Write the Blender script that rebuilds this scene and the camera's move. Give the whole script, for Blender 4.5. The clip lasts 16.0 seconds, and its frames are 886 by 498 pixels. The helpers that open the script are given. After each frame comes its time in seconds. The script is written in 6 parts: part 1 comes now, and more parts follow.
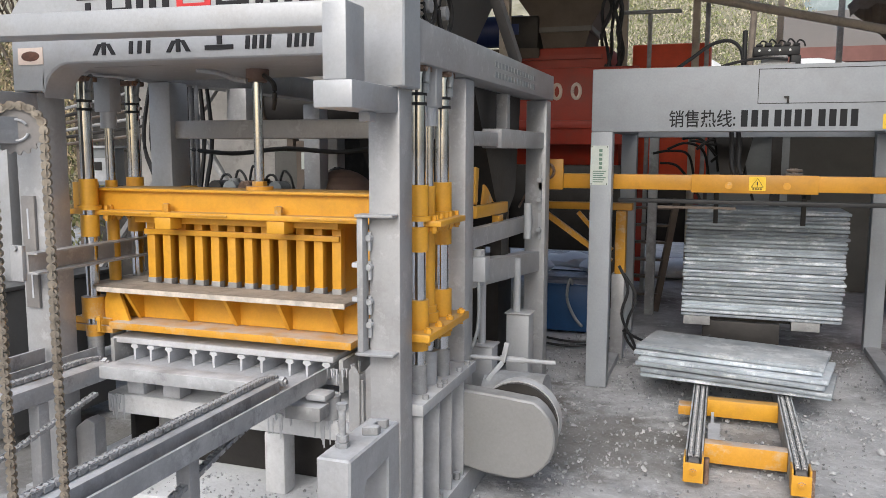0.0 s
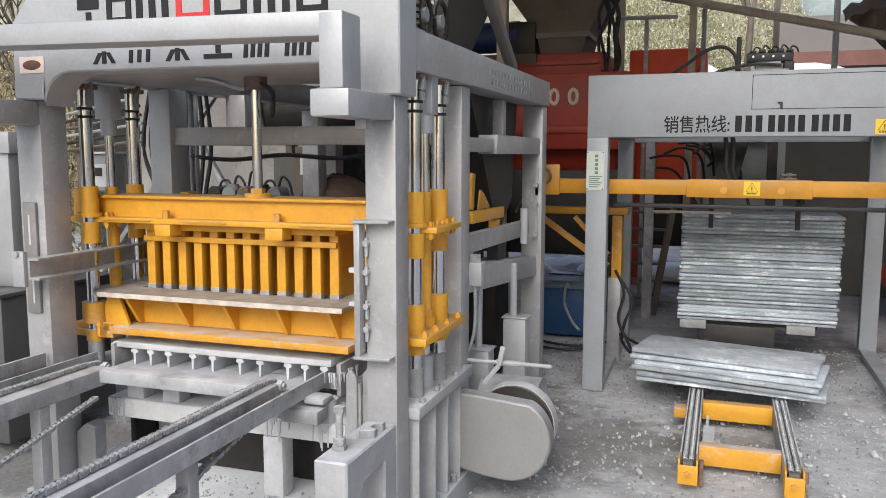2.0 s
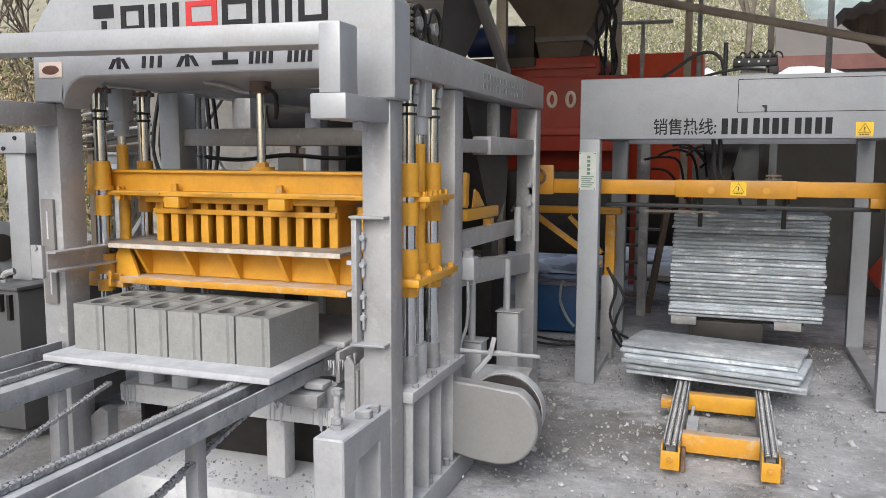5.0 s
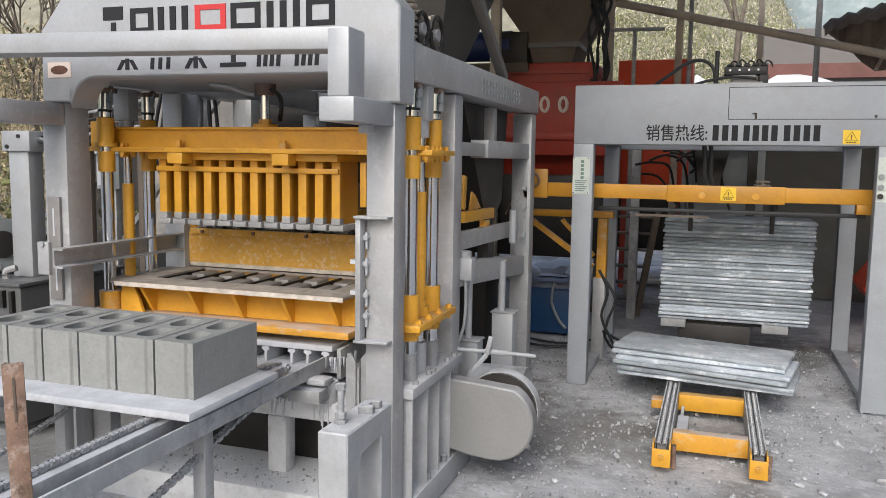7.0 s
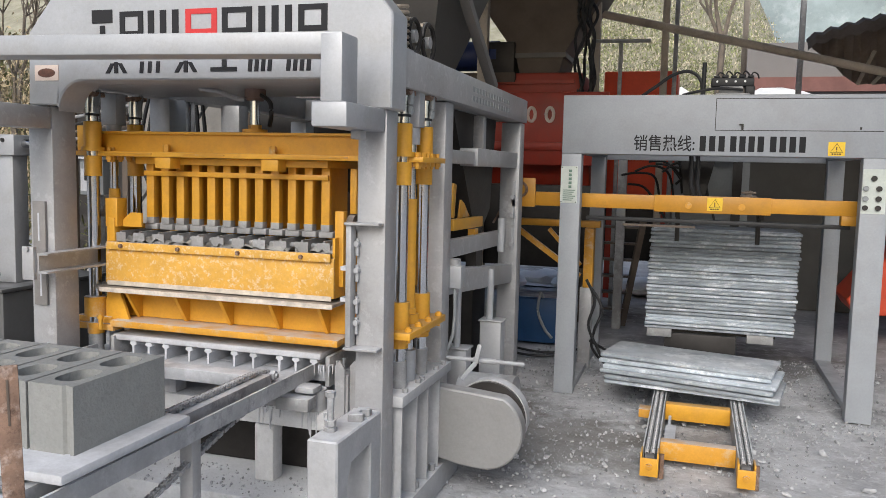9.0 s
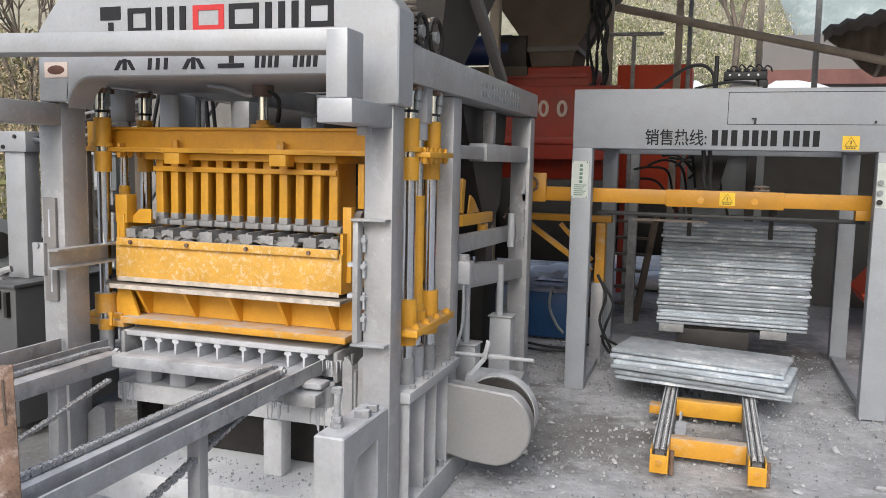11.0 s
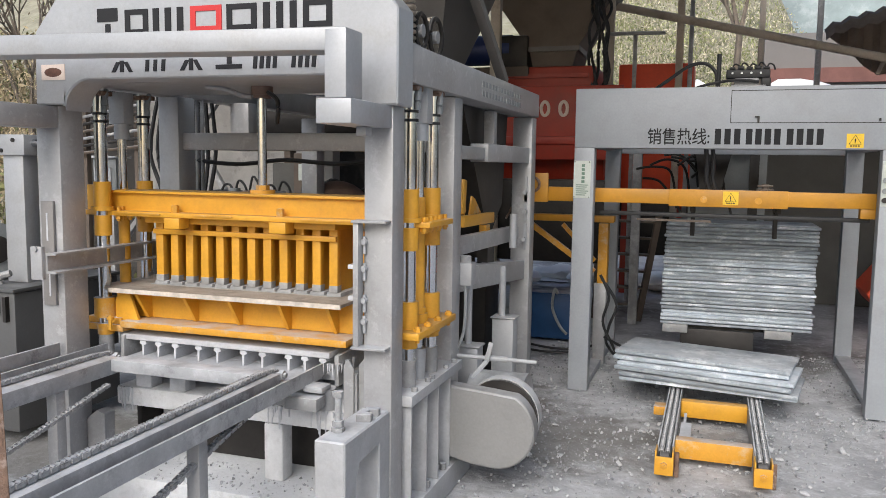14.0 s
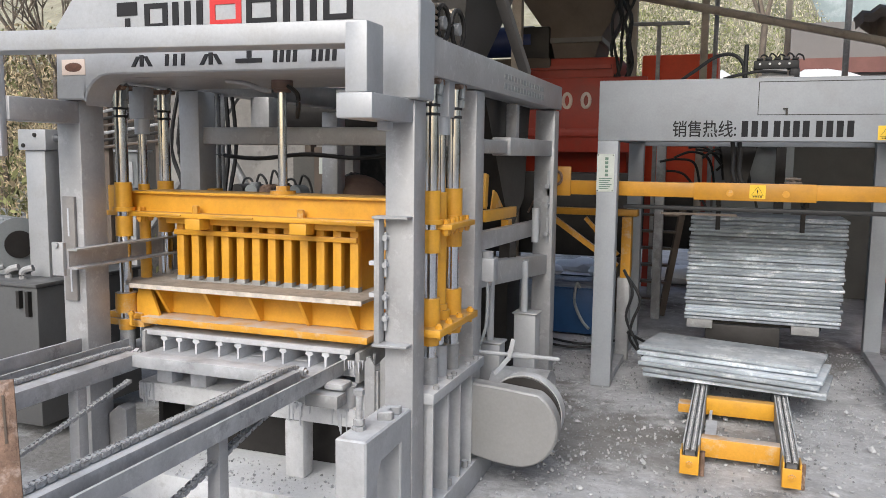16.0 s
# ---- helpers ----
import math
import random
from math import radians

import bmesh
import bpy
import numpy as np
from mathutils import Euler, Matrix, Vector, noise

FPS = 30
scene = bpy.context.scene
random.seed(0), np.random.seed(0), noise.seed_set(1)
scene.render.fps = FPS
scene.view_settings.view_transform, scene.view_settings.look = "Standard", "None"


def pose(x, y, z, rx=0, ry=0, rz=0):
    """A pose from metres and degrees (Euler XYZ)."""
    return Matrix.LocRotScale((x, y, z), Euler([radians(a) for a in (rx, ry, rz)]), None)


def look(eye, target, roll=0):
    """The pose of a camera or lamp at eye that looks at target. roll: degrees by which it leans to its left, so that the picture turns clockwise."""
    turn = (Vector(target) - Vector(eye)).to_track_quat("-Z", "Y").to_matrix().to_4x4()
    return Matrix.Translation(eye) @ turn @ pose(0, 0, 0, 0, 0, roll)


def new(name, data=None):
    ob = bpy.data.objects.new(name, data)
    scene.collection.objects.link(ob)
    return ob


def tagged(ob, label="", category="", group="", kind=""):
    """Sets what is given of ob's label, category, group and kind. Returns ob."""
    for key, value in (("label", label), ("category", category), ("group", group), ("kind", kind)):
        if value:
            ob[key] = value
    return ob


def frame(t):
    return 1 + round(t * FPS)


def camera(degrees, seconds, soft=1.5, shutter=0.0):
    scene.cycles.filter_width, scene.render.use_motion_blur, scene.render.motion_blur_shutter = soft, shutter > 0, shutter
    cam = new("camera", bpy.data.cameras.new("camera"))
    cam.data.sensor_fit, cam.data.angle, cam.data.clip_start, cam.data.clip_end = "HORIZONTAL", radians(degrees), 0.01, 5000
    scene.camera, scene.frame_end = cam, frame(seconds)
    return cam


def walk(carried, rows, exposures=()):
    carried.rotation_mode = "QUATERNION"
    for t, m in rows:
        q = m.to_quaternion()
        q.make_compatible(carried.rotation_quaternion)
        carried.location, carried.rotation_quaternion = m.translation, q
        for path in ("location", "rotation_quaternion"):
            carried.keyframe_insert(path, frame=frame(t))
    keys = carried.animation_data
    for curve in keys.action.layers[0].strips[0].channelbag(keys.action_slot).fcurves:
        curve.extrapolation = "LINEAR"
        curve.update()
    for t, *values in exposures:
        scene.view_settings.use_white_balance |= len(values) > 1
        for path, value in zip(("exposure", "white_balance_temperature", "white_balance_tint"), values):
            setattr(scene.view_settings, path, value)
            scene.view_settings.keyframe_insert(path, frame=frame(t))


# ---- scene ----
cam = camera(57.34, 16.0, soft=0.7)
PATH = [
    (0.0, 0.040, 0.087, 1.498, -7.00, -0.18, 19.06),
    (0.5, 0.043, 0.083, 1.507, -6.97, -0.25, 19.09),
    (1.0, 0.051, 0.081, 1.506, -6.81, -0.18, 19.19),
    (1.5, 0.055, 0.071, 1.503, -6.70, -0.10, 18.98),
    (2.0, 0.066, 0.054, 1.507, -6.71, -0.07, 19.02),
    (2.5, 0.086, 0.036, 1.506, -6.73, -0.14, 19.11),
    (3.0, 0.104, 0.017, 1.505, -6.68, -0.18, 19.15),
    (3.5, 0.142, -0.008, 1.499, -6.65, -0.08, 19.67),
    (4.0, 0.176, -0.028, 1.503, -6.64, -0.09, 19.78),
    (6.5, 0.168, -0.219, 1.498, -6.41, -0.55, 18.50),
    (7.0, 0.153, -0.210, 1.499, -6.36, -0.83, 18.57),
    (7.5, 0.144, -0.202, 1.495, -6.31, -0.92, 18.20),
    (8.0, 0.134, -0.217, 1.493, -5.82, -0.93, 17.27),
    (8.5, 0.126, -0.222, 1.493, -5.72, -1.14, 17.30),
    (9.0, 0.121, -0.209, 1.487, -5.64, -1.33, 17.42),
    (9.5, 0.119, -0.205, 1.486, -5.79, -1.23, 18.48),
    (12.0, 0.160, -0.182, 1.500, -6.16, -1.15, 18.33),
    (12.5, 0.155, -0.179, 1.494, -6.05, -1.08, 18.20),
    (13.0, 0.148, -0.175, 1.498, -6.07, -1.05, 18.30),
    (13.5, 0.142, -0.177, 1.495, -6.03, -0.97, 18.34),
    (14.0, 0.139, -0.159, 1.492, -6.00, -0.80, 18.57),
    (14.5, 0.127, -0.127, 1.494, -6.46, -0.68, 19.64),
    (15.0, 0.112, -0.109, 1.494, -6.52, -0.68, 19.82),
    (15.5, 0.111, -0.113, 1.497, -6.54, -0.57, 19.91),
    (16.0, 0.117, -0.117, 1.502, -6.58, -0.66, 19.99),
]
walk(cam, [(t, pose(x, y, z, 90 + pitch, roll, yaw)) for t, x, y, z, pitch, roll, yaw in PATH],
     [(0, 0.53), (1.2, 0.57), (2.2, 0.61), (3.5, 0.55), (4.2, 0.55), (6.5, 0.53), (9.5, 0.48), (12.0, 0.55), (14.0, 0.56), (15.2, 0.63), (16.0, 0.61)])

# ---- light ----
world = bpy.data.worlds.new("sky")
scene.world = world
world.use_nodes = True
wn = world.node_tree.nodes
sky = wn.new("ShaderNodeTexSky")
sky.sky_type = "NISHITA"
sky.sun_disc = False
sky.sun_elevation = radians(36)
sky.sun_rotation = radians(178)
sky.air_density, sky.dust_density, sky.ozone_density = 1.0, 3.2, 1.2
wn["Background"].inputs[1].default_value = 0.105
world.node_tree.links.new(sky.outputs[0], wn["Background"].inputs[0])
sun_data = bpy.data.lights.new("sun", "SUN")
sun_data.energy, sun_data.angle, sun_data.color = 1.55, radians(38), (0.945, 0.975, 1.0)
sun = new("sun", sun_data)
sun.matrix_world = look((-0.6, -9, 9.5), (-1, 3, 0.8))
scene.view_settings.exposure = 0.55


# ---- materials ----
def mat(name, col, rough=0.6, metal=0.0, vary=0.12, scale=6.0, dust=0.0, dust_col=(0.60, 0.61, 0.63), bump=0.0,
        spot=None, spot_amount=0.0, spot_scale=14.0, rnd=0.0, isl=0.0, speck=None, speck_scale=20.0, grain=0.07):
    m = bpy.data.materials.new(name)
    m.use_nodes = True
    nt = m.node_tree
    N, L = nt.nodes, nt.links
    b = N["Principled BSDF"]
    b.inputs["Roughness"].default_value = rough
    b.inputs["Metallic"].default_value = metal
    tc = N.new("ShaderNodeTexCoord")
    n1 = N.new("ShaderNodeTexNoise")
    n1.inputs["Scale"].default_value = scale
    n1.inputs["Detail"].default_value = 6
    n1.inputs["Roughness"].default_value = 0.65
    co = tc.outputs["Object"]
    if rnd > 0:
        own, shift = N.new("ShaderNodeObjectInfo"), N.new("ShaderNodeVectorMath")
        shift.operation = "MULTIPLY_ADD"
        L.new(own.outputs["Random"], shift.inputs[0])
        shift.inputs[1].default_value = (57.0, 31.0, 43.0)
        L.new(co, shift.inputs[2])
        co = shift.outputs[0]
    L.new(co, n1.inputs["Vector"])
    mx = N.new("ShaderNodeMix")
    mx.data_type = "RGBA"
    mx.inputs[6].default_value = (*[c * (1 - vary) for c in col], 1)
    mx.inputs[7].default_value = (*[min(1, c * (1 + vary)) for c in col], 1)
    rp = N.new("ShaderNodeMapRange")
    rp.inputs[1].default_value, rp.inputs[2].default_value = 0.3, 0.7
    L.new(n1.outputs[0], rp.inputs[0])
    L.new(rp.outputs[0], mx.inputs[0])
    out = mx.outputs[2]

    def blend(fac, c2, base):
        k = N.new("ShaderNodeMix")
        k.data_type = "RGBA"
        L.new(fac, k.inputs[0])
        L.new(base, k.inputs[6])
        k.inputs[7].default_value = (*c2, 1)
        return k.outputs[2]

    def step(src, lo, hi, top):
        r = N.new("ShaderNodeMapRange")
        r.inputs[1].default_value, r.inputs[2].default_value, r.inputs[4].default_value = lo, hi, top
        L.new(src, r.inputs[0])
        return r.outputs[0]

    if spot:
        n2 = N.new("ShaderNodeTexNoise")
        n2.inputs["Scale"].default_value = spot_scale
        n2.inputs["Detail"].default_value = 8
        n2.inputs["Roughness"].default_value = 0.7
        L.new(co, n2.inputs["Vector"])
        out = blend(step(n2.outputs[0], 0.52, 0.66, spot_amount), spot, out)
    if speck:
        n6 = N.new("ShaderNodeTexNoise")
        n6.inputs["Scale"].default_value = speck_scale
        n6.inputs["Detail"].default_value = 10
        n6.inputs["Roughness"].default_value = 0.75
        L.new(co, n6.inputs["Vector"])
        out = blend(step(n6.outputs[0], 0.53, 0.63, 0.8), speck, out)
    if dust > 0:
        g = N.new("ShaderNodeNewGeometry")
        s = N.new("ShaderNodeSeparateXYZ")
        L.new(g.outputs["Normal"], s.inputs[0])
        n3 = N.new("ShaderNodeTexNoise")
        n3.inputs["Scale"].default_value = 9
        n3.inputs["Detail"].default_value = 7
        L.new(co, n3.inputs["Vector"])
        mul = N.new("ShaderNodeMath")
        mul.operation = "MULTIPLY"
        L.new(step(s.outputs[2], 0.3, 0.9, dust), mul.inputs[0])
        L.new(step(n3.outputs[0], 0.25, 0.6, 1.0), mul.inputs[1])
        out = blend(mul.outputs[0], dust_col, out)
    if rnd > 0 or isl > 0:
        oi = N.new("ShaderNodeObjectInfo") if rnd > 0 else N.new("ShaderNodeNewGeometry")
        src = oi.outputs["Random"] if rnd > 0 else oi.outputs["Random Per Island"]
        rnd = max(rnd, isl)
        hs = N.new("ShaderNodeHueSaturation")
        L.new(step(src, 0, 1, 1 + rnd), hs.inputs["Value"])
        hs.inputs["Value"].default_value = 1
        hs_in = hs.inputs["Value"].links[0].from_node
        hs_in.inputs[3].default_value = 1 - rnd
        L.new(out, hs.inputs["Color"])
        out = hs.outputs[0]
    n7 = N.new("ShaderNodeTexNoise")
    n7.inputs["Scale"].default_value = 75.0
    n7.inputs["Detail"].default_value = 5
    n7.inputs["Roughness"].default_value = 0.8
    L.new(co, n7.inputs["Vector"])
    g7 = N.new("ShaderNodeMapRange")
    g7.inputs[1].default_value, g7.inputs[2].default_value = 0.3, 0.7
    g7.inputs[3].default_value, g7.inputs[4].default_value = 1 - grain, 1 + grain
    L.new(n7.outputs[0], g7.inputs[0])
    h7 = N.new("ShaderNodeHueSaturation")
    L.new(g7.outputs[0], h7.inputs["Value"])
    L.new(out, h7.inputs["Color"])
    out = h7.outputs[0]
    L.new(out, b.inputs["Base Color"])
    rr = N.new("ShaderNodeMapRange")
    rr.inputs[3].default_value, rr.inputs[4].default_value = max(0.03, rough - 0.12), min(1, rough + 0.12)
    L.new(n1.outputs[0], rr.inputs[0])
    L.new(rr.outputs[0], b.inputs["Roughness"])
    if bump > 0:
        n4 = N.new("ShaderNodeTexNoise")
        n4.inputs["Scale"].default_value = scale * 8
        n4.inputs["Detail"].default_value = 8
        L.new(co, n4.inputs["Vector"])
        bp = N.new("ShaderNodeBump")
        bp.inputs["Strength"].default_value = bump
        bp.inputs["Distance"].default_value = 0.01
        L.new(n4.outputs[0], bp.inputs["Height"])
        L.new(bp.outputs[0], b.inputs["Normal"])
    return m


GREY = mat("grey_machine_paint", (0.365, 0.365, 0.37), 0.40, 0.2, vary=0.12, scale=5, dust=0.85, dust_col=(0.58, 0.59, 0.61), spot=(0.24, 0.22, 0.20), spot_amount=0.5, speck=(0.46, 0.46, 0.47), speck_scale=16, spot_scale=4, bump=0.06)
SILVER = mat("silver_grey_paint", (0.40, 0.41, 0.425), 0.45, 0.2, vary=0.08, scale=4, dust=0.6, spot=(0.33, 0.32, 0.305), spot_amount=0.45, spot_scale=5, bump=0.05)
FEEDER_GREY = mat("cool_grey_feeder_paint", (0.315, 0.335, 0.36), 0.5, 0.05, vary=0.07, scale=4, dust=0.6, spot=(0.27, 0.275, 0.28), spot_amount=0.4, spot_scale=3, bump=0.05)
STEEL_DUSTY = mat("dusty_steel", (0.30, 0.30, 0.30), 0.6, 0.2, vary=0.2, scale=8, dust=1.0, dust_col=(0.62, 0.635, 0.66), spot=(0.52, 0.53, 0.55), spot_amount=0.6, spot_scale=9, bump=0.1)
CONVEYOR_STEEL = mat("cement_whitened_steel", (0.38, 0.385, 0.395), 0.65, 0.1, vary=0.18, scale=8, dust=1.0, dust_col=(0.68, 0.69, 0.715), spot=(0.58, 0.59, 0.61), spot_amount=0.6, spot_scale=9, speck=(0.22, 0.22, 0.225), speck_scale=7, bump=0.12)
YELLOW = mat("yellow_paint", (0.67, 0.335, 0.03), 0.45, vary=0.12, scale=5, dust=0.45, dust_col=(0.50, 0.38, 0.24), spot=(0.55, 0.27, 0.04), spot_amount=0.5, spot_scale=7, bump=0.03)
# Darker copy of YELLOW: the lintel's shade on the clamp beam is in the colour.
YELLOW_SHADED = mat("shaded_yellow_paint", (0.52, 0.245, 0.02), 0.45, vary=0.15, scale=4, dust=0.3, dust_col=(0.45, 0.34, 0.20), spot=(0.42, 0.20, 0.03), spot_amount=0.6, spot_scale=6, bump=0.03)
YELLOW_DUSTY = mat("cement_splashed_yellow_paint", (0.66, 0.36, 0.06), 0.6, vary=0.15, scale=7, dust=0.8, spot=(0.74, 0.64, 0.48), spot_amount=0.7, spot_scale=50, bump=0.1)
YELLOW_WORN = mat("worn_yellow_paint", (0.62, 0.30, 0.03), 0.55, vary=0.15, scale=6, dust=0.7, spot=(0.55, 0.45, 0.32), spot_amount=0.7, spot_scale=10, bump=0.05)
BASE_GREY = mat("cement_caked_grey_paint", (0.40, 0.405, 0.415), 0.6, 0.05, vary=0.15, scale=6, dust=1.0, dust_col=(0.66, 0.675, 0.70), spot=(0.34, 0.335, 0.33), spot_amount=0.6, spot_scale=7, bump=0.15)
RIM = mat("brown_cement_crust", (0.34, 0.30, 0.255), 0.9, vary=0.25, scale=9, spot=(0.20, 0.18, 0.155), spot_amount=0.7, spot_scale=12, bump=0.4)
RIM_EDGE = mat("pale_worn_steel_edge", (0.55, 0.49, 0.42), 0.8, vary=0.3, scale=20, bump=0.2)
SPROCKET = mat("brown_grey_sprocket_steel", (0.25, 0.235, 0.225), 0.55, 0.3, vary=0.12, scale=10, bump=0.03)
CHROME = mat("chrome_rod", (0.62, 0.63, 0.64), 0.14, 1.0, vary=0.05, scale=5)
DARK_STEEL = mat("dark_oily_steel", (0.032, 0.029, 0.027), 0.5, 0.4, vary=0.3, scale=10, dust=0.2, bump=0.1)
CHAIN_OLD = mat("rusty_chain_steel", (0.31, 0.27, 0.22), 0.42, 0.5, vary=0.35, scale=30, spot=(0.20, 0.15, 0.10), spot_amount=0.6, spot_scale=40)
CHAIN_DUSTY = mat("dusty_chain_steel", (0.36, 0.36, 0.365), 0.5, 0.35, vary=0.3, scale=40, dust=0.6, spot=(0.12, 0.115, 0.11), spot_amount=0.7, spot_scale=45)
# Dark base colour puts in the shade of the gap between the rails.
RAIL_BED = mat("shaded_channel_steel", (0.11, 0.11, 0.115), 0.5, 0.3, vary=0.25, scale=8, dust=0.25, spot=(0.22, 0.22, 0.23), spot_amount=0.4, spot_scale=10, bump=0.1)
GUARD_GREY = mat("dented_grey_guard_paint", (0.245, 0.243, 0.24), 0.6, 0.05, vary=0.12, scale=0.8, dust=0.6, spot=(0.25, 0.24, 0.225), spot_amount=0.5, spot_scale=6, bump=0.9)
PLASTER = mat("patchy_pale_plaster", (0.42, 0.40, 0.375), 0.95, vary=0.25, scale=2.5, spot=(0.20, 0.185, 0.17), spot_amount=0.8, spot_scale=3.5, bump=0.3)
MOUNT_BROWN = mat("brown_oxide_primer", (0.17, 0.11, 0.085), 0.65, 0.1, vary=0.2, scale=12)
RUST = mat("rusty_steel", (0.22, 0.14, 0.10), 0.85, 0.1, vary=0.45, scale=14, spot=(0.46, 0.37, 0.32), spot_amount=0.85, spot_scale=22, speck=(0.09, 0.055, 0.04), speck_scale=26, bump=0.5)
BLACK = mat("black_rubber", (0.018, 0.018, 0.019), 0.55, vary=0.2, scale=20)
PALLET_WHITE = mat("cement_dusted_pallet", (0.52, 0.53, 0.555), 0.88, vary=0.16, scale=9, bump=0.15, spot=(0.40, 0.40, 0.41), spot_amount=0.5, spot_scale=8)
PALLET = mat("grey_composite_pallet", (0.33, 0.37, 0.41), 0.8, vary=0.4, scale=4, dust=0.5, spot=(0.74, 0.77, 0.80), spot_amount=0.9, spot_scale=6, bump=0.15, rnd=0.35)
BLOCK = mat("fresh_concrete", (0.295, 0.298, 0.285), 0.95, vary=0.08, scale=11, spot=(0.20, 0.205, 0.195), spot_amount=0.35, spot_scale=55, bump=0.35, rnd=0.05)
BLOCK_HOLE = mat("wet_concrete", (0.14, 0.14, 0.135), 0.95, vary=0.15, scale=8, bump=0.5)
CONCRETE = mat("old_plinth_concrete", (0.62, 0.625, 0.635), 0.95, vary=0.15, scale=5, dust=0.7, spot=(0.40, 0.395, 0.385), spot_amount=0.6, spot_scale=9, bump=0.4)
FLOOR = mat("dusty_yard_concrete", (0.43, 0.435, 0.45), 0.95, vary=0.3, scale=3.5, spot=(0.15, 0.143, 0.132), spot_amount=0.92, spot_scale=0.8, bump=0.8, speck=(0.60, 0.61, 0.63), speck_scale=11)


def stain(material, spots):
    """Damp patches with ragged outlines soaked into a floor material."""
    nt = material.node_tree
    N, L = nt.nodes, nt.links
    b = N["Principled BSDF"]
    src = b.inputs["Base Color"].links[0].from_socket
    tc = N.new("ShaderNodeTexCoord")
    nz = N.new("ShaderNodeTexNoise")
    nz.inputs["Scale"].default_value = 4.5
    nz.inputs["Detail"].default_value = 9
    nz.inputs["Roughness"].default_value = 0.7
    L.new(tc.outputs["Object"], nz.inputs["Vector"])
    for (x, y, r, amount) in spots:
        d = N.new("ShaderNodeVectorMath")
        d.operation = "DISTANCE"
        d.inputs[1].default_value = (x, y, 0)
        L.new(tc.outputs["Object"], d.inputs[0])
        a = N.new("ShaderNodeMath")
        a.operation = "MULTIPLY_ADD"
        a.inputs[1].default_value = 2.2 * r
        L.new(nz.outputs[0], a.inputs[0])
        L.new(d.outputs["Value"], a.inputs[2])
        m = N.new("ShaderNodeMapRange")
        m.inputs[1].default_value, m.inputs[2].default_value = 1.75 * r, 2.15 * r
        m.inputs[3].default_value, m.inputs[4].default_value = amount, 0.0
        L.new(a.outputs[0], m.inputs[0])
        k = N.new("ShaderNodeMix")
        k.data_type = "RGBA"
        L.new(m.outputs[0], k.inputs[0])
        L.new(src, k.inputs[6])
        k.inputs[7].default_value = (0.15, 0.14, 0.125, 1)
        src = k.outputs[2]
    L.new(src, b.inputs["Base Color"])


stain(FLOOR, [(-0.55, 4.2, 0.55, 0.62), (0.15, 4.35, 0.3, 0.6), (-0.45, 3.0, 0.30, 0.4), (1.5, 4.5, 0.4, 0.5), (-1.6, 4.6, 0.9, 0.8), (-3.0, 3.2, 0.6, 0.7), (0.6, 6.6, 0.6, 0.6)])
GRAVEL = mat("pale_stone_chips", (0.36, 0.365, 0.375), 0.95, vary=0.2, scale=30, isl=0.45)
RED = mat("red_mixer_paint", (0.33, 0.030, 0.012), 0.5, vary=0.2, scale=3, dust=0.4, dust_col=(0.25, 0.12, 0.09), spot=(0.22, 0.045, 0.025), spot_amount=0.6, spot_scale=4)
RED_BRIGHT = mat("bright_red_paint", (0.75, 0.085, 0.03), 0.5, vary=0.12, scale=3)
HOPPER = mat("grey_hopper_sheet", (0.13, 0.12, 0.11), 0.55, 0.2, vary=0.15, scale=3, dust=0.5, bump=0.05)
BROWN_STEEL = mat("brown_primer_steel", (0.115, 0.089, 0.07), 0.7, 0.1, vary=0.2, scale=4, dust=0.4)
BLUE = mat("blue_tank_paint", (0.012, 0.055, 0.15), 0.5, vary=0.2, scale=5, dust=0.6)
BLUE_DARK = mat("dark_blue_motor_paint", (0.02, 0.035, 0.12), 0.5, vary=0.2, scale=5)
MOTOR_GREY = mat("cast_motor_grey", (0.25, 0.265, 0.27), 0.55, 0.1, vary=0.1, scale=6, dust=0.5)
CABINET_GREY = mat("dark_grey_cabinet_paint", (0.085, 0.086, 0.088), 0.5, vary=0.15, scale=4, dust=0.2)
# Very dark base colour stands in for the shade inside the shed.
WALL_DARK = mat("shade_darkened_wall_render", (0.05, 0.046, 0.042), 0.95, vary=0.4, scale=1.5, spot=(0.16, 0.15, 0.14), spot_amount=0.6, spot_scale=2.5, bump=0.2)
WALL_GREY = mat("weathered_wall_render", (0.115, 0.112, 0.106), 0.95, vary=0.2, scale=1.2, spot=(0.09, 0.09, 0.085), spot_amount=0.5, spot_scale=2, bump=0.2)
# White of the tarpaulins, and of the shapes standing in for sunlit ground.
BRIGHT_WHITE = mat("white_cover_and_sunlit_ground", (0.82, 0.81, 0.78), 0.9, vary=0.08, scale=4, bump=0.2)
INK = mat("black_letter_paint", (0.018, 0.018, 0.02), 0.9, vary=0.1, scale=8)
INK_RED = mat("red_letter_paint", (0.55, 0.03, 0.03), 0.5, vary=0.1, scale=8)
INK_GREEN = mat("faded_green_print", (0.13, 0.21, 0.16), 0.6, vary=0.1)
PAPER = mat("pale_sticker", (0.52, 0.56, 0.52), 0.6, vary=0.08)
WALL_RED = mat("faded_red_brown_band", (0.20, 0.095, 0.08), 0.9, vary=0.25, scale=2)
STICKER_CREAM = mat("cream_badge", (0.70, 0.58, 0.50), 0.5, vary=0.05)
STICKER_BROWN = mat("brown_badge_print", (0.13, 0.06, 0.04), 0.5, vary=0.3, scale=60)
STICKER_YELLOW = mat("yellow_warning_sticker", (0.80, 0.52, 0.03), 0.5, vary=0.05)
WHITE = mat("white_paint", (0.78, 0.78, 0.77), 0.6, vary=0.05)
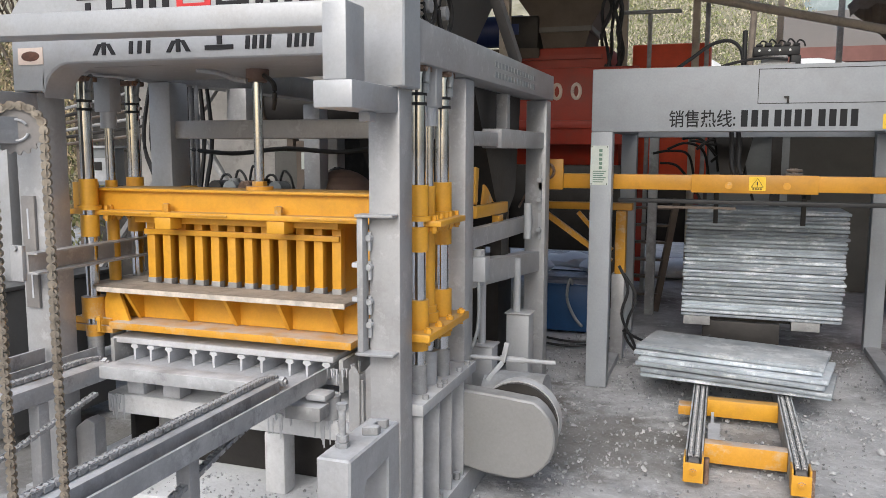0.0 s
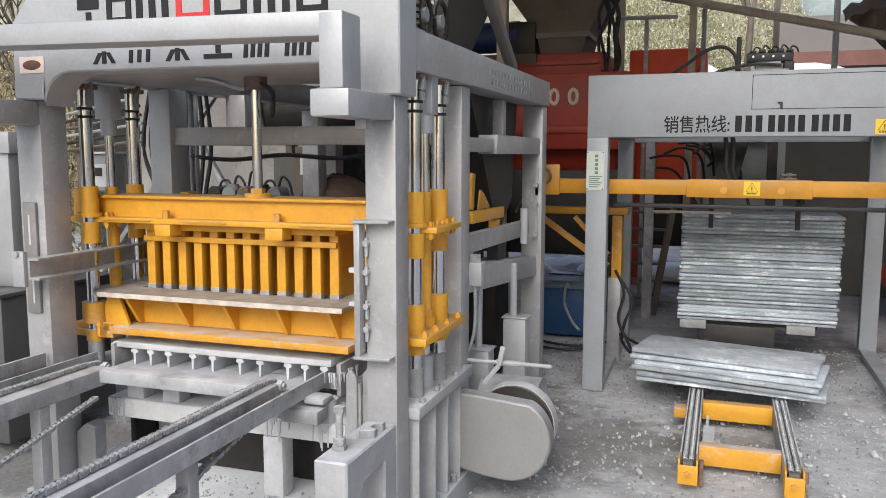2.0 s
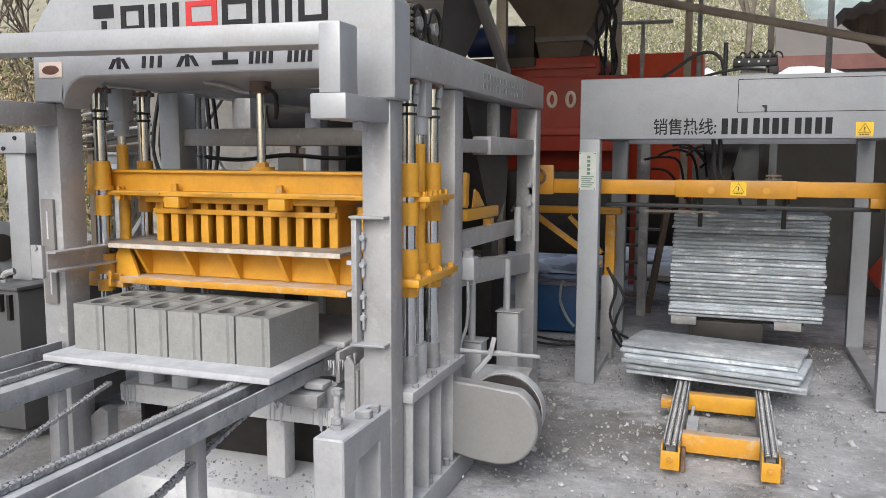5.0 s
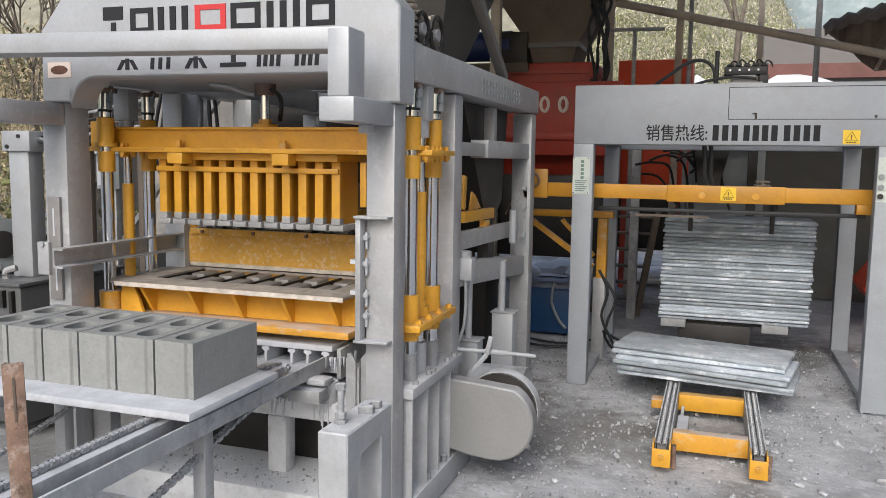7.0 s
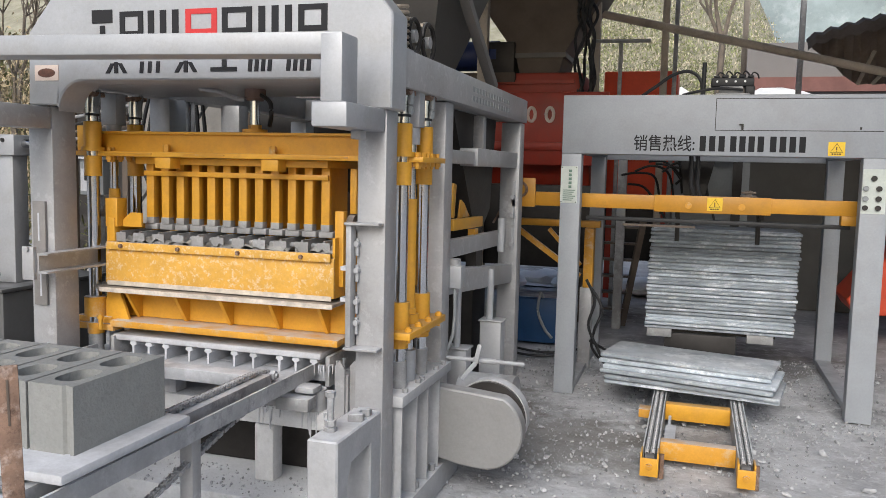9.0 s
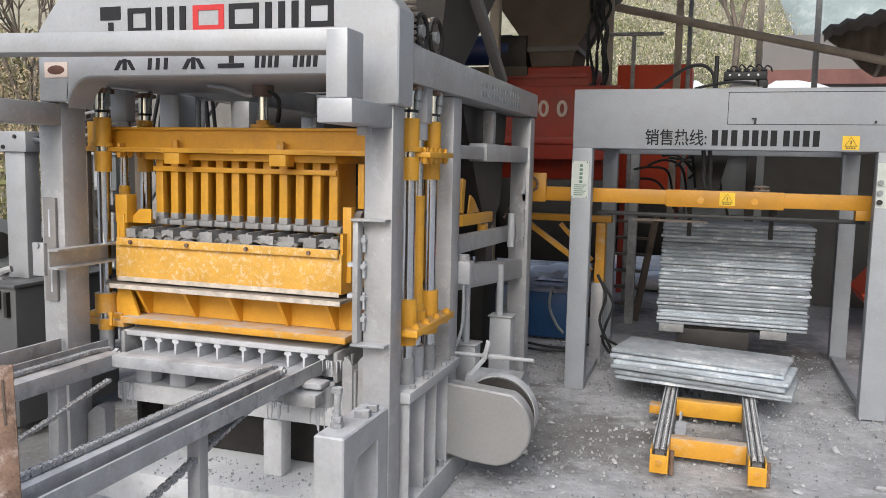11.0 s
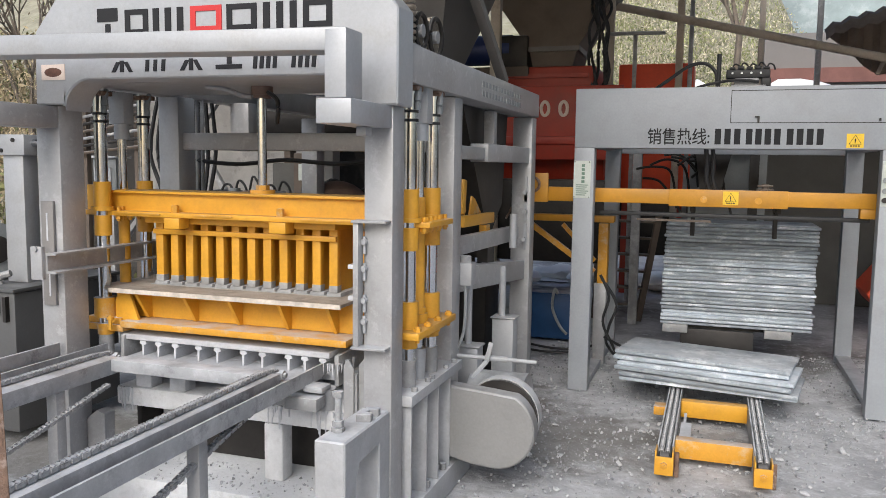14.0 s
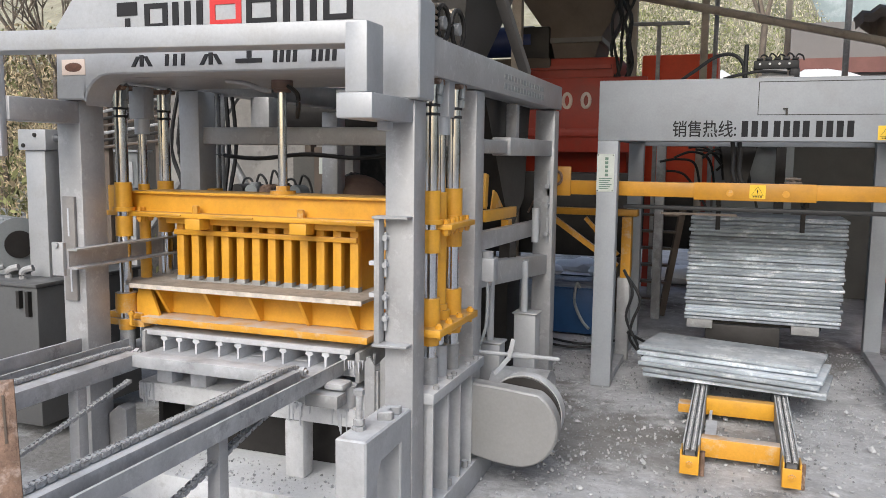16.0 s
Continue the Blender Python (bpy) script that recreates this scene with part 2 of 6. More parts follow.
BARK = mat("grey_bark", (0.17, 0.14, 0.11), 0.95, vary=0.3, scale=12, bump=0.4)
LEAF = mat("dry_hillside_leaf", (0.17, 0.175, 0.075), 0.8, vary=0.45, scale=0.6, isl=0.6)
# Lighter copy of LEAF; sunlight on the hillside is put into its colour.
HILL_LEAF = mat("sunlit_hillside_leaf", (0.27, 0.29, 0.13), 0.8, vary=0.45, scale=0.7, isl=0.5)
HILL_STRAW = mat("pale_hillside_straw", (0.56, 0.51, 0.39), 0.9, vary=0.3, scale=0.8, isl=0.4)
LEAF_DRY = mat("straw_coloured_scrub", (0.36, 0.29, 0.18), 0.9, vary=0.35, scale=0.8, isl=0.6)
# Darker green spots paint scrub and its shadows into the soil colour.
HILL = mat("hillside_soil_scrub_and_shadow", (0.34, 0.32, 0.24), 0.95, vary=0.4, scale=0.9, spot=(0.22, 0.235, 0.13), spot_amount=0.8, spot_scale=2.4)
ROOF = mat("dark_roof_sheet", (0.10, 0.095, 0.09), 0.7, 0.3, vary=0.15, scale=2)
WALL_PALE = mat("pale_far_render", (0.22, 0.205, 0.195), 0.95, vary=0.08, scale=1.0)
# Bluish base colour and pale spots paint the distance haze onto the slope.
HAZE = mat("haze_tinted_far_slope", (0.33, 0.40, 0.42), 1.0, vary=0.3, scale=0.35, spot=(0.62, 0.68, 0.70), spot_amount=0.6, spot_scale=0.6)
TIN = mat("weathered_brown_tin", (0.31, 0.255, 0.21), 0.7, 0.2, vary=0.35, scale=3, spot=(0.40, 0.34, 0.28), spot_amount=0.6, spot_scale=5)
PIPE_PALE = mat("weathered_pale_brown_paint", (0.46, 0.40, 0.33), 0.75, 0.05, vary=0.2, scale=3, spot=(0.24, 0.20, 0.17), spot_amount=0.6, spot_scale=5)
LAMP_RED = mat("red_plastic", (0.5, 0.03, 0.02), 0.4)


# ---- mesh helpers ----
def bx(bm, x0, x1, y0, y1, z0, z1, r=0.0, m=None):
    g = bmesh.ops.create_cube(bm, size=1.0, matrix=Matrix.Translation(((x0 + x1) / 2, (y0 + y1) / 2, (z0 + z1) / 2)) @ Matrix.Diagonal((abs(x1 - x0), abs(y1 - y0), abs(z1 - z0), 1)))
    vs = g["verts"]
    if m is not None:
        bmesh.ops.transform(bm, matrix=m, verts=vs)
    if r > 0:
        es = list({e for v in vs for e in v.link_edges})
        bmesh.ops.bevel(bm, geom=es, offset=r, segments=2, affect="EDGES", profile=0.5)
    return bm


def cy(bm, p, q, r, n=14, r2=None):
    p, q = Vector(p), Vector(q)
    d = q - p
    m = Matrix.Translation((p + q) / 2) @ d.to_track_quat("Z", "Y").to_matrix().to_4x4()
    bmesh.ops.create_cone(bm, cap_ends=True, segments=n, radius1=r, radius2=r if r2 is None else r2, depth=d.length, matrix=m)
    return bm


def bar(bm, p, q, w, h, r=0.0):
    p, q = Vector(p), Vector(q)
    d = q - p
    m = Matrix.Translation((p + q) / 2) @ d.to_track_quat("Y", "Z").to_matrix().to_4x4()
    return bx(bm, -w / 2, w / 2, -d.length / 2, d.length / 2, -h / 2, h / 2, r, m)


def pipe(bm, pts, r, n=8):
    pts = [Vector(p) for p in pts]
    if 3 <= len(pts) <= 8:
        full = []
        for i in range(len(pts) - 1):
            p0, p1, p2, p3 = pts[max(i - 1, 0)], pts[i], pts[i + 1], pts[min(i + 2, len(pts) - 1)]
            for k in range(6):
                u = k / 6
                full.append(0.5 * (2 * p1 + (p2 - p0) * u + (2 * p0 - 5 * p1 + 4 * p2 - p3) * u * u + (3 * p1 - p0 - 3 * p2 + p3) * u ** 3))
        pts = full + [pts[-1]]
    rings = []
    for i, p in enumerate(pts):
        d = (pts[min(i + 1, len(pts) - 1)] - pts[max(i - 1, 0)]).normalized()
        m = d.to_track_quat("Z", "Y").to_matrix()
        rings.append([bm.verts.new(p + m @ Vector((r * math.cos(k * 2 * math.pi / n), r * math.sin(k * 2 * math.pi / n), 0))) for k in range(n)])
    for a, b in zip(rings, rings[1:]):
        for k in range(n):
            bm.faces.new((a[k], a[(k + 1) % n], b[(k + 1) % n], b[k]))
    bm.faces.new(rings[0][::-1])
    bm.faces.new(rings[-1])
    return bm


def prism(bm, poly, axis, a, b, r=0.0):
    """Extrude a polygon of 2D points along an axis from a to b."""
    def v(u, w, k):
        return {"x": (k, u, w), "y": (u, k, w), "z": (u, w, k)}[axis]
    lo = [bm.verts.new(v(u, w, a)) for u, w in poly]
    hi = [bm.verts.new(v(u, w, b)) for u, w in poly]
    fs = [bm.faces.new(lo), bm.faces.new(hi[::-1])]
    n = len(poly)
    for i in range(n):
        fs.append(bm.faces.new((lo[i], hi[i], hi[(i + 1) % n], lo[(i + 1) % n])))
    bmesh.ops.recalc_face_normals(bm, faces=fs)
    if r > 0:
        bmesh.ops.bevel(bm, geom=list({e for f in fs for e in f.edges}), offset=r, segments=1, affect="EDGES")
    return bm


def spring(bm, x, y, z0, z1, r, wire, turns):
    n = int(turns * 12)
    pipe(bm, [(x + r * math.cos(i / 12 * 2 * math.pi), y + r * math.sin(i / 12 * 2 * math.pi), z0 + (z1 - z0) * i / n) for i in range(n + 1)], wire, 6)
    return bm


def B():
    return bmesh.new()


def mesh_ob(name, bm, material):
    me = bpy.data.meshes.new(name)
    bm.to_mesh(me)
    bm.free()
    me.materials.append(material)
    me.polygons.foreach_set("use_smooth", [True] * len(me.polygons))
    me.set_sharp_from_angle(angle=radians(32))
    return new(name, me)


def part(name, bm, material, parent, label=""):
    ob = mesh_ob(name, bm, material)
    ob.parent = parent
    if label:
        ob["label"] = label
    return ob


def thing(name, label, category, group="", kind="", at=(0, 0, 0)):
    ob = new(name)
    ob.empty_display_size = 0.1
    ob.location = at
    return tagged(ob, label, category, group, kind)


def single(name, bm, material, label, category, group="", kind=""):
    return tagged(mesh_ob(name, bm, material), label, category, group, kind)


def text_part(name, body, size, material, parent, m, depth=0.0015):
    cu = bpy.data.curves.new(name, "FONT")
    cu.body, cu.size, cu.extrude = body, size, depth
    cu.offset = 0.0009
    tmp = bpy.data.objects.new(name, cu)
    scene.collection.objects.link(tmp)
    bpy.context.view_layer.update()
    me = bpy.data.meshes.new_from_object(tmp.evaluated_get(bpy.context.evaluated_depsgraph_get()))
    bpy.data.objects.remove(tmp)
    me.materials.clear()
    me.materials.append(material)
    me.transform(m)
    ob = new(name, me)
    ob.parent = parent
    return ob

# ---- ground, shed and distance ----
bm = B()
n = 90
xs = [-60 + 120 * i / n for i in range(n + 1)]
grid = [[bm.verts.new((math.copysign(abs(u) ** 1.6 / 60 ** 0.6, u), 4 + math.copysign(abs(v) ** 1.6 / 60 ** 0.6, v), 0.0)) for v in xs] for u in xs]
for row in grid:
    for v in row:
        k = noise.noise((v.co.x * 1.3, v.co.y * 1.3, 0)) * 0.012 + noise.noise((v.co.x * 5, v.co.y * 5, 3)) * 0.005
        v.co.z = k - 0.008
for i in range(n):
    for j in range(n):
        bm.faces.new((grid[i][j], grid[i + 1][j], grid[i + 1][j + 1], grid[i][j + 1]))
single("ground", bm, FLOOR, "pale dusty concrete yard strewn with stone chips", "ground", kind="structure")



def chips(name, seed, count, x0, x1, y0, y1, smax, label, z0=0.0):
    r = random.Random(seed)
    vs, fs = [], []
    for _ in range(count):
        x, y = r.uniform(x0, x1), r.uniform(y0, y1)
        if noise.noise((x * 1.7, y * 1.7, 9)) < r.uniform(-0.55, 0.45):
            continue
        s = 0.0012 + smax * r.random() ** 5
        rot = Euler((r.random() * 6, r.random() * 6, r.random() * 6)).to_matrix()
        o = len(vs)
        for c in ((1, 0, 0), (-0.8, 0.2, 0.1), (0, 1, 0), (0.1, -0.9, 0), (0, 0.1, 0.8), (0, 0, -0.8)):
            vs.append(Vector((x, y, z0 + s * 0.35)) + rot @ (Vector(c) * s * r.uniform(0.7, 1.2)))
        fs += [(o, o + 2, o + 4), (o + 2, o + 1, o + 4), (o + 1, o + 3, o + 4), (o + 3, o, o + 4), (o + 2, o, o + 5), (o + 1, o + 2, o + 5), (o + 3, o + 1, o + 5), (o, o + 3, o + 5)]
    me = bpy.data.meshes.new(name)
    me.from_pydata(vs, [], fs)
    me.materials.append(GRAVEL)
    return tagged(new(name, me), label, "gravel", kind="stuff")


chips("gravel", 5, 46000, -1.1, 2.4, 2.2, 6.8, 0.012, "scattered pale stone chips and cement crumbs on the floor")
rk = random.Random(31)
for k in range(190):
    x, y = rk.choice(((rk.gauss(-0.45, 0.35), rk.gauss(3.5, 0.4)), (rk.gauss(0.25, 0.3), rk.gauss(4.2, 0.4)), (rk.gauss(1.0, 0.4), rk.gauss(4.1, 0.5)), (rk.uniform(-0.6, 2.0), rk.uniform(3.0, 6.4))))
    if x < -0.75 or x < -0.5 and 3.15 < y < 3.6 or -0.1 < x < 0.02 or 0.36 < x < 0.47 or abs(x - 1.12) < 0.12 or -0.78 < x < -0.58 and y > 5.0:
        continue
    sz = 0.007 + 0.017 * rk.random() ** 2.2
    b = bmesh.new()
    bmesh.ops.create_icosphere(b, subdivisions=1, radius=1, matrix=Matrix.Diagonal((sz * rk.uniform(0.8, 1.6), sz, sz * rk.uniform(0.45, 0.8), 1)))
    for v in b.verts:
        v.co += v.co.normalized() * rk.uniform(-0.3, 0.25) * sz
    me = bpy.data.meshes.new("stone")
    b.to_mesh(me)
    b.free()
    me.materials.append(GRAVEL)
    ob = tagged(new("stone", me), "broken pale stone lying on the dusty floor", "stone", "loose stones")
    ob.matrix_world = pose(x, y, sz * 0.35, rk.uniform(-20, 20), rk.uniform(-20, 20), rk.uniform(0, 360))
chips("crumbs", 6, 8000, -2.7, -1.0, 1.5, 2.62, 0.009, "cement crumbs lying under the conveyor")
chips("plinth_crumbs", 7, 1500, -2.5, -1.1, 2.63, 2.9, 0.010, "cement crumbs lying on the plinth", 0.13)

bm = B()
sg = [[bm.verts.new((-3.1 + 2.06 * i / 60, 1.0 + 1.6 * j / 46, 0.0)) for j in range(47)] for i in range(61)]
for i, row in enumerate(sg):
    for j, v in enumerate(row):
        edge = min(1.0, 5 * min(i / 60, 1 - i / 60, j / 46, 1 - j / 46) + 0.05)
        rim = max(0.0, edge - 0.6 * (1 - edge) * abs(noise.noise((v.co.x * 4, v.co.y * 4, 11))) * 3)
        v.co.z = 0.006 - 0.03 * (1 - rim) + edge * max(-0.012, 0.014 + 0.030 * noise.noise((v.co.x * 3, v.co.y * 3, 7)) + 0.012 * noise.noise((v.co.x * 11, v.co.y * 11, 2)))
for i in range(60):
    for j in range(46):
        bm.faces.new((sg[i][j], sg[i + 1][j], sg[i + 1][j + 1], sg[i][j + 1]))
single("cement_spill", bm, CONCRETE, "uneven layer of spilled white cement under the conveyor", "cement", kind="stuff")

# hillside behind the yard
def hill_slope(x):
    u = min(1.0, max(0.0, (x + 0.4) / 5.5))
    return 0.62 - 0.44 * u * u * (3 - 2 * u)


bm = B()
hx, hy = 60, 30
hv = []
for i in range(hx + 1):
    row = []
    for j in range(hy + 1):
        x, y = -45 + 90 * i / hx, 16 + 40 * j / hy
        d = y - 17
        z = max(-0.05, d * hill_slope(x) + noise.noise((x * 0.2, y * 0.2, 0)) * 1.2 + noise.noise((x * 0.9, y * 0.9, 2)) * 0.35) if d > 0 else -0.05
        row.append(bm.verts.new((x, y, z)))
    hv.append(row)
for i in range(hx):
    for j in range(hy):
        bm.faces.new((hv[i][j], hv[i + 1][j], hv[i + 1][j + 1], hv[i][j + 1]))
single("backdrop_hillside", bm, HILL, "steep scrub-covered hillside behind the yard", "hillside", kind="structure")


def scrub(seed, count, x0, x1, y0, y1, zf, size, material, label):
    r = random.Random(seed)
    b = B()
    for _ in range(count):
        x, y = r.uniform(x0, x1), r.uniform(y0, y1)
        z = zf(x, y) + r.random() ** 2 * 1.6
        s = size * r.uniform(0.5, 1.4)
        rot = Euler((r.random() * 6, r.random() * 6, r.random() * 6)).to_matrix()
        vs = [b.verts.new(Vector((x, y, z)) + rot @ Vector(c)) for c in ((-s, 0, 0), (0, -s * 0.35, s * 0.1), (s, 0, 0), (0, s * 0.35, s * 0.1))]
        b.faces.new(vs)
    return single("scrub", b, material, label, "bushes", kind="stuff")


def hill_z(x, y):
    return max(0.0, (y - 17) * hill_slope(x))


scrub(1, 44000, -5, 5, 16.5, 29, hill_z, 0.048, HILL_LEAF, "green and brown leafy scrub on the hillside")
scrub(2, 40000, -5, 5, 16.5, 29, hill_z, 0.050, HILL_STRAW, "dry straw-coloured scrub on the hillside")
scrub(3, 11000, -13, -6.4, 7.5, 12, lambda x, y: (y - 7.5) * 0.6, 0.034, LEAF_DRY, "dry brush and straw beside the shed")
scrub(5, 16000, -25, -10, 12, 19, lambda x, y: (y - 12) * 0.55, 0.11, LEAF_DRY, "dry golden brush on the bank beside the yard")
scrub(6, 9000, -25, -10, 12, 19, lambda x, y: (y - 12) * 0.55, 0.10, LEAF, "dark green brush on the bank beside the yard")
scrub(4, 2500, -9, -6.0, 5.6, 8, lambda x, y: 0.0, 0.05, LEAF, "low dark weeds growing beside the machine")


def tree(seed, x, y, z, h, label, girth=0.015, spread=0.7, limb=0.0):
    r = random.Random(seed)
    t = thing("tree", label, "tree", at=(x, y, z))
    bt, bl = B(), B()

    def grow(p, d, ln, rad, depth):
        q = p + d * ln
        cy(bt, p, q, rad, 6, rad * 0.7)
        if depth == 0:
            for _ in range(2):
                s = 0.035
                c = q + Vector((r.uniform(-.3, .3), r.uniform(-.3, .3), r.uniform(-.3, .3)))
                rot = Euler((r.random() * 6, r.random() * 6, r.random() * 6)).to_matrix()
                bl.faces.new([bl.verts.new(c + rot @ Vector(k)) for k in ((-s, 0, 0), (0, -s * .4, 0), (s, 0, 0), (0, s * .4, 0))])
            return
        for _ in range(3 if depth > 2 else 2):
            nd = (d + Vector((r.uniform(-spread, spread), r.uniform(-spread, spread), r.uniform(-.1, .5)))).normalized()
            grow(q, nd, (limb if limb and depth == 6 else ln) * r.uniform(0.6, 0.85), rad * 0.62, depth - 1)

    grow(Vector((0, 0, 0)), Vector((0.04, 0, 1)), h * 0.3, h * girth, 6)
    part("trunk", bt, BARK, t)
    part("crown", bl, LEAF, t)
    return t


tree(3, 0.26, 15.2, 0.0, 12.6, "bare forked grey tree with few leaves", 0.0062, 0.55, 0.8)
tree(8, -7.2, 11.5, 0.6, 5.0, "thin bare tree in dry brush")
tree(12, -12.6, 12.4, 0.2, 6.0, "thin bare tree in dry brush")
tree(14, -14.4, 12.8, 0.3, 6.5, "thin bare tree in dry brush")
tree(9, -9.4, 10.5, 0.6, 5.0, "thin bare tree in dry brush")

# shed: roof, posts, purlins
# The roof is out of view; its edges are set to shade feeder and back.
roof = thing("roof", "dark corrugated shed roof, out of view, placed to shade the back", "roof", kind="structure")
bm = B()
m_ = 130
for k in range(m_):
    xa, xb = -7 + 13 * k / m_, -7 + 13 * (k + 1) / m_
    za, zb = 4.1 + 0.03 * math.cos(k * math.pi / 2), 4.1 + 0.03 * math.cos((k + 1) * math.pi / 2)
    bm.faces.new([bm.verts.new(c) for c in ((xa, 2.3, za), (xb, 2.3, zb), (xb, 8.7, zb + 0.2), (xa, 8.7, za + 0.2))])
bmesh.ops.solidify(bm, geom=bm.faces[:], thickness=0.01)
part("roof_sheet", bm, ROOF, roof)


def shed_post(x, y, h, w=0.13):
    b = bx(B(), x - w / 2, x + w / 2, y - w / 2, y + w / 2, 0, h, 0.008)
    return single("shed_post", b, PIPE_PALE, "dusty brown steel post of the shed", "post", "shed posts")


single("shed_post", bx(B(), -0.332, -0.256, 9.05, 9.12, 0, 4.2, 0.01), PIPE_PALE, "dusty tan steel post of the shed", "post", "shed posts")
single("shed_post", bx(B(), -0.212, -0.165, 9.3, 9.36, 0, 4.2, 0.006), STEEL_DUSTY, "thin blue-grey steel post of the shed", "post", "shed posts")
single("shed_post", bx(B(), 0.526, 0.59, 9.9, 9.97, 0, 4.25, 0.008), PIPE_PALE, "dusty tan steel post of the shed", "post", "shed posts")
shed_post(-0.98, 8.6, 4.2, 0.09)
shed_post(-2.05, 8.0, 4.2, 0.1)
single("shed_post", bx(B(), 1.13, 1.19, 9.9, 9.97, 0, 4.3, 0.01), STEEL_DUSTY, "pale grey steel post of the shed", "post", "shed posts")
shed_post(4.6, 9.0, 4.3)
shed_post(-6.5, 9.0, 4.3)
single("brace_pipe", cy(B(), (-1.35, 9.0, 3.31), (3.6, 8.9, 2.13), 0.043), PIPE_PALE, "long sloping grey steel pipe brace", "brace")
single("cross_pipe", cy(B(), (-0.98, 8.55, 2.86), (-0.42, 8.6, 2.86), 0.02), STEEL_DUSTY, "short horizontal steel pipe", "pipe")
single("short_post", bx(B(), -0.74, -0.70, 8.6, 8.64, 0, 2.86, 0.003), STEEL_DUSTY, "thin upright steel post behind the stacker", "post")

# back walls
single("wall_back", bx(B(), -0.2, 3.6, 9.6, 9.8, 0, 2.0), WALL_GREY, "grey weathered rendered back wall", "wall", kind="structure")
# Next wall is out of view, added only to darken the shed's right side.
single("wall_side", bx(B(), 3.65, 3.8, 5.0, 11.0, 0, 4.35), WALL_GREY, "unseen grey side wall added to block sky light from the right", "wall", kind="structure")
single("wall_far", bx(B(), 0.79, 7.0, 14.2, 14.4, 0, 3.65), WALL_PALE, "far pale grey wall of a neighbouring building", "wall", kind="structure")
single("trim_far_wall", bx(B(), 0.80, 7.0, 14.1, 14.2, 2.86, 3.09), WALL_RED, "faded red band along the far wall", "trim", kind="structure")

single("backdrop_far_slope", prism(B(), [(2.5, 3.0), (60, 3.0), (60, 22), (20, 20), (2.5, 14)], "y", 60, 61), HAZE, "distant mountain slope with pale haze put into its colour", "mountain", kind="structure")
# dark steel lean-to at the edge of the shed
lean = thing("lean_to", "rusty brown sheet-metal canopy beside the shed", "canopy")
bm = B()
tops = [(1.0 + 0.066 * k, 2.728 + 0.27 * (0.066 * k) ** 0.72 + 0.012 * (k % 2)) for k in range(34)]
bots = [(x, max(2.334, 2.715 - 0.9 * (x - 1.0))) for x, z in tops]
tv = [bm.verts.new((x, 8.0 + 0.05 * (k % 2), z)) for k, (x, z) in enumerate(tops)]
bv = [bm.verts.new((x, 7.95 + 0.05 * (k % 2), z)) for k, (x, z) in enumerate(bots)]
for k in range(33):
    bm.faces.new((tv[k], tv[k + 1], bv[k + 1], bv[k]))
bmesh.ops.solidify(bm, geom=bm.faces[:], thickness=0.012)
part("sheet", bm, TIN, lean)
bm = B()
ev = [[bm.verts.new((x, yy, z + dz)) for yy, dz in ((8.0, 0.015), (7.86, -0.03), (7.80, -0.11 - 0.05 * min(1, x - 1.0)))] for x, z in ((x, z + 0.02 * (k % 2)) for k, (x, z) in enumerate(tops))]
for a, c in zip(ev, ev[1:]):
    for q in range(2):
        bm.faces.new((a[q], c[q], c[q + 1], a[q + 1]))
bmesh.ops.solidify(bm, geom=bm.faces[:], thickness=0.006)
part("eave_sheet", bm, TIN, lean, "sunlit pale brown corrugated eave")
part("strut", bar(B(), (1.44, 7.93, 2.33), (1.56, 7.93, 2.62), 0.05, 0.03), PIPE_PALE, lean)
part("strut", bar(B(), (1.56, 7.93, 2.33), (1.70, 7.93, 2.50), 0.03, 0.03), PIPE_PALE, lean)
part("post", bx(B(), 3.2, 3.3, 7.92, 8.0, 0.2, 2.9), BROWN_STEEL, lean)
lean.location, lean.scale = (-0.022, 0.034, -0.255), (1.17, 1.17, 1.17)

# white cement heap, seen over the stacker
bm = B()
bmesh.ops.create_uvsphere(bm, u_segments=24, v_segments=12, radius=1.0, matrix=Matrix.Translation((1.25, 13.0, 1.24)) @ Matrix.Diagonal((1.2, 0.6, 1.62, 1)))
for v in bm.verts:
    v.co += Vector((0, 0, noise.noise(v.co * 2) * 0.08))
single("tarpaulin_cover", bm, BRIGHT_WHITE, "white tarpaulin-covered heap behind the stacker", "heap")
bm = B()
bmesh.ops.create_uvsphere(bm, u_segments=18, v_segments=10, radius=1.0, matrix=Matrix.Translation((-0.2, 13.0, 1.22)) @ Matrix.Diagonal((0.4, 0.4, 1.62, 1)))
single("tarpaulin_cover", bm, BRIGHT_WHITE, "white tarpaulin-covered heap behind the stacker", "heap")

# ---- block machine, fixed frame ----
mach = thing("block_machine", "grey steel frame of a concrete block press", "block machine")


def colm(name, x0, x1, y0, y1, z0, z1, material=GREY, r=0.006, parent=None, label=""):
    return part(name, bx(B(), x0, x1, y0, y1, z0, z1, r), material, parent or mach, label)


# front portal head with rounded inner corners
poly = [(-2.585, 1.715), (-2.435, 1.715)]
for k in range(9):
    a = math.pi - k / 8 * math.pi / 2
    poly.append((-2.305 + 0.13 * math.cos(a), 1.685 + 0.13 * math.sin(a)))
for k in range(9):
    a = math.pi / 2 - k / 8 * math.pi / 2
    poly.append((-1.21 + 0.12 * math.cos(a), 1.69 + 0.12 * math.sin(a)))
poly += [(-1.085, 1.70), (-0.95, 1.70), (-0.95, 2.045), (-1.085, 2.20), (-2.415, 2.20), (-2.577, 2.012)]
head_ = part("portal_head", prism(B(), poly, "y", 2.565, 2.72, 0.006), SILVER, mach, "silver-grey portal head with rounded corners")
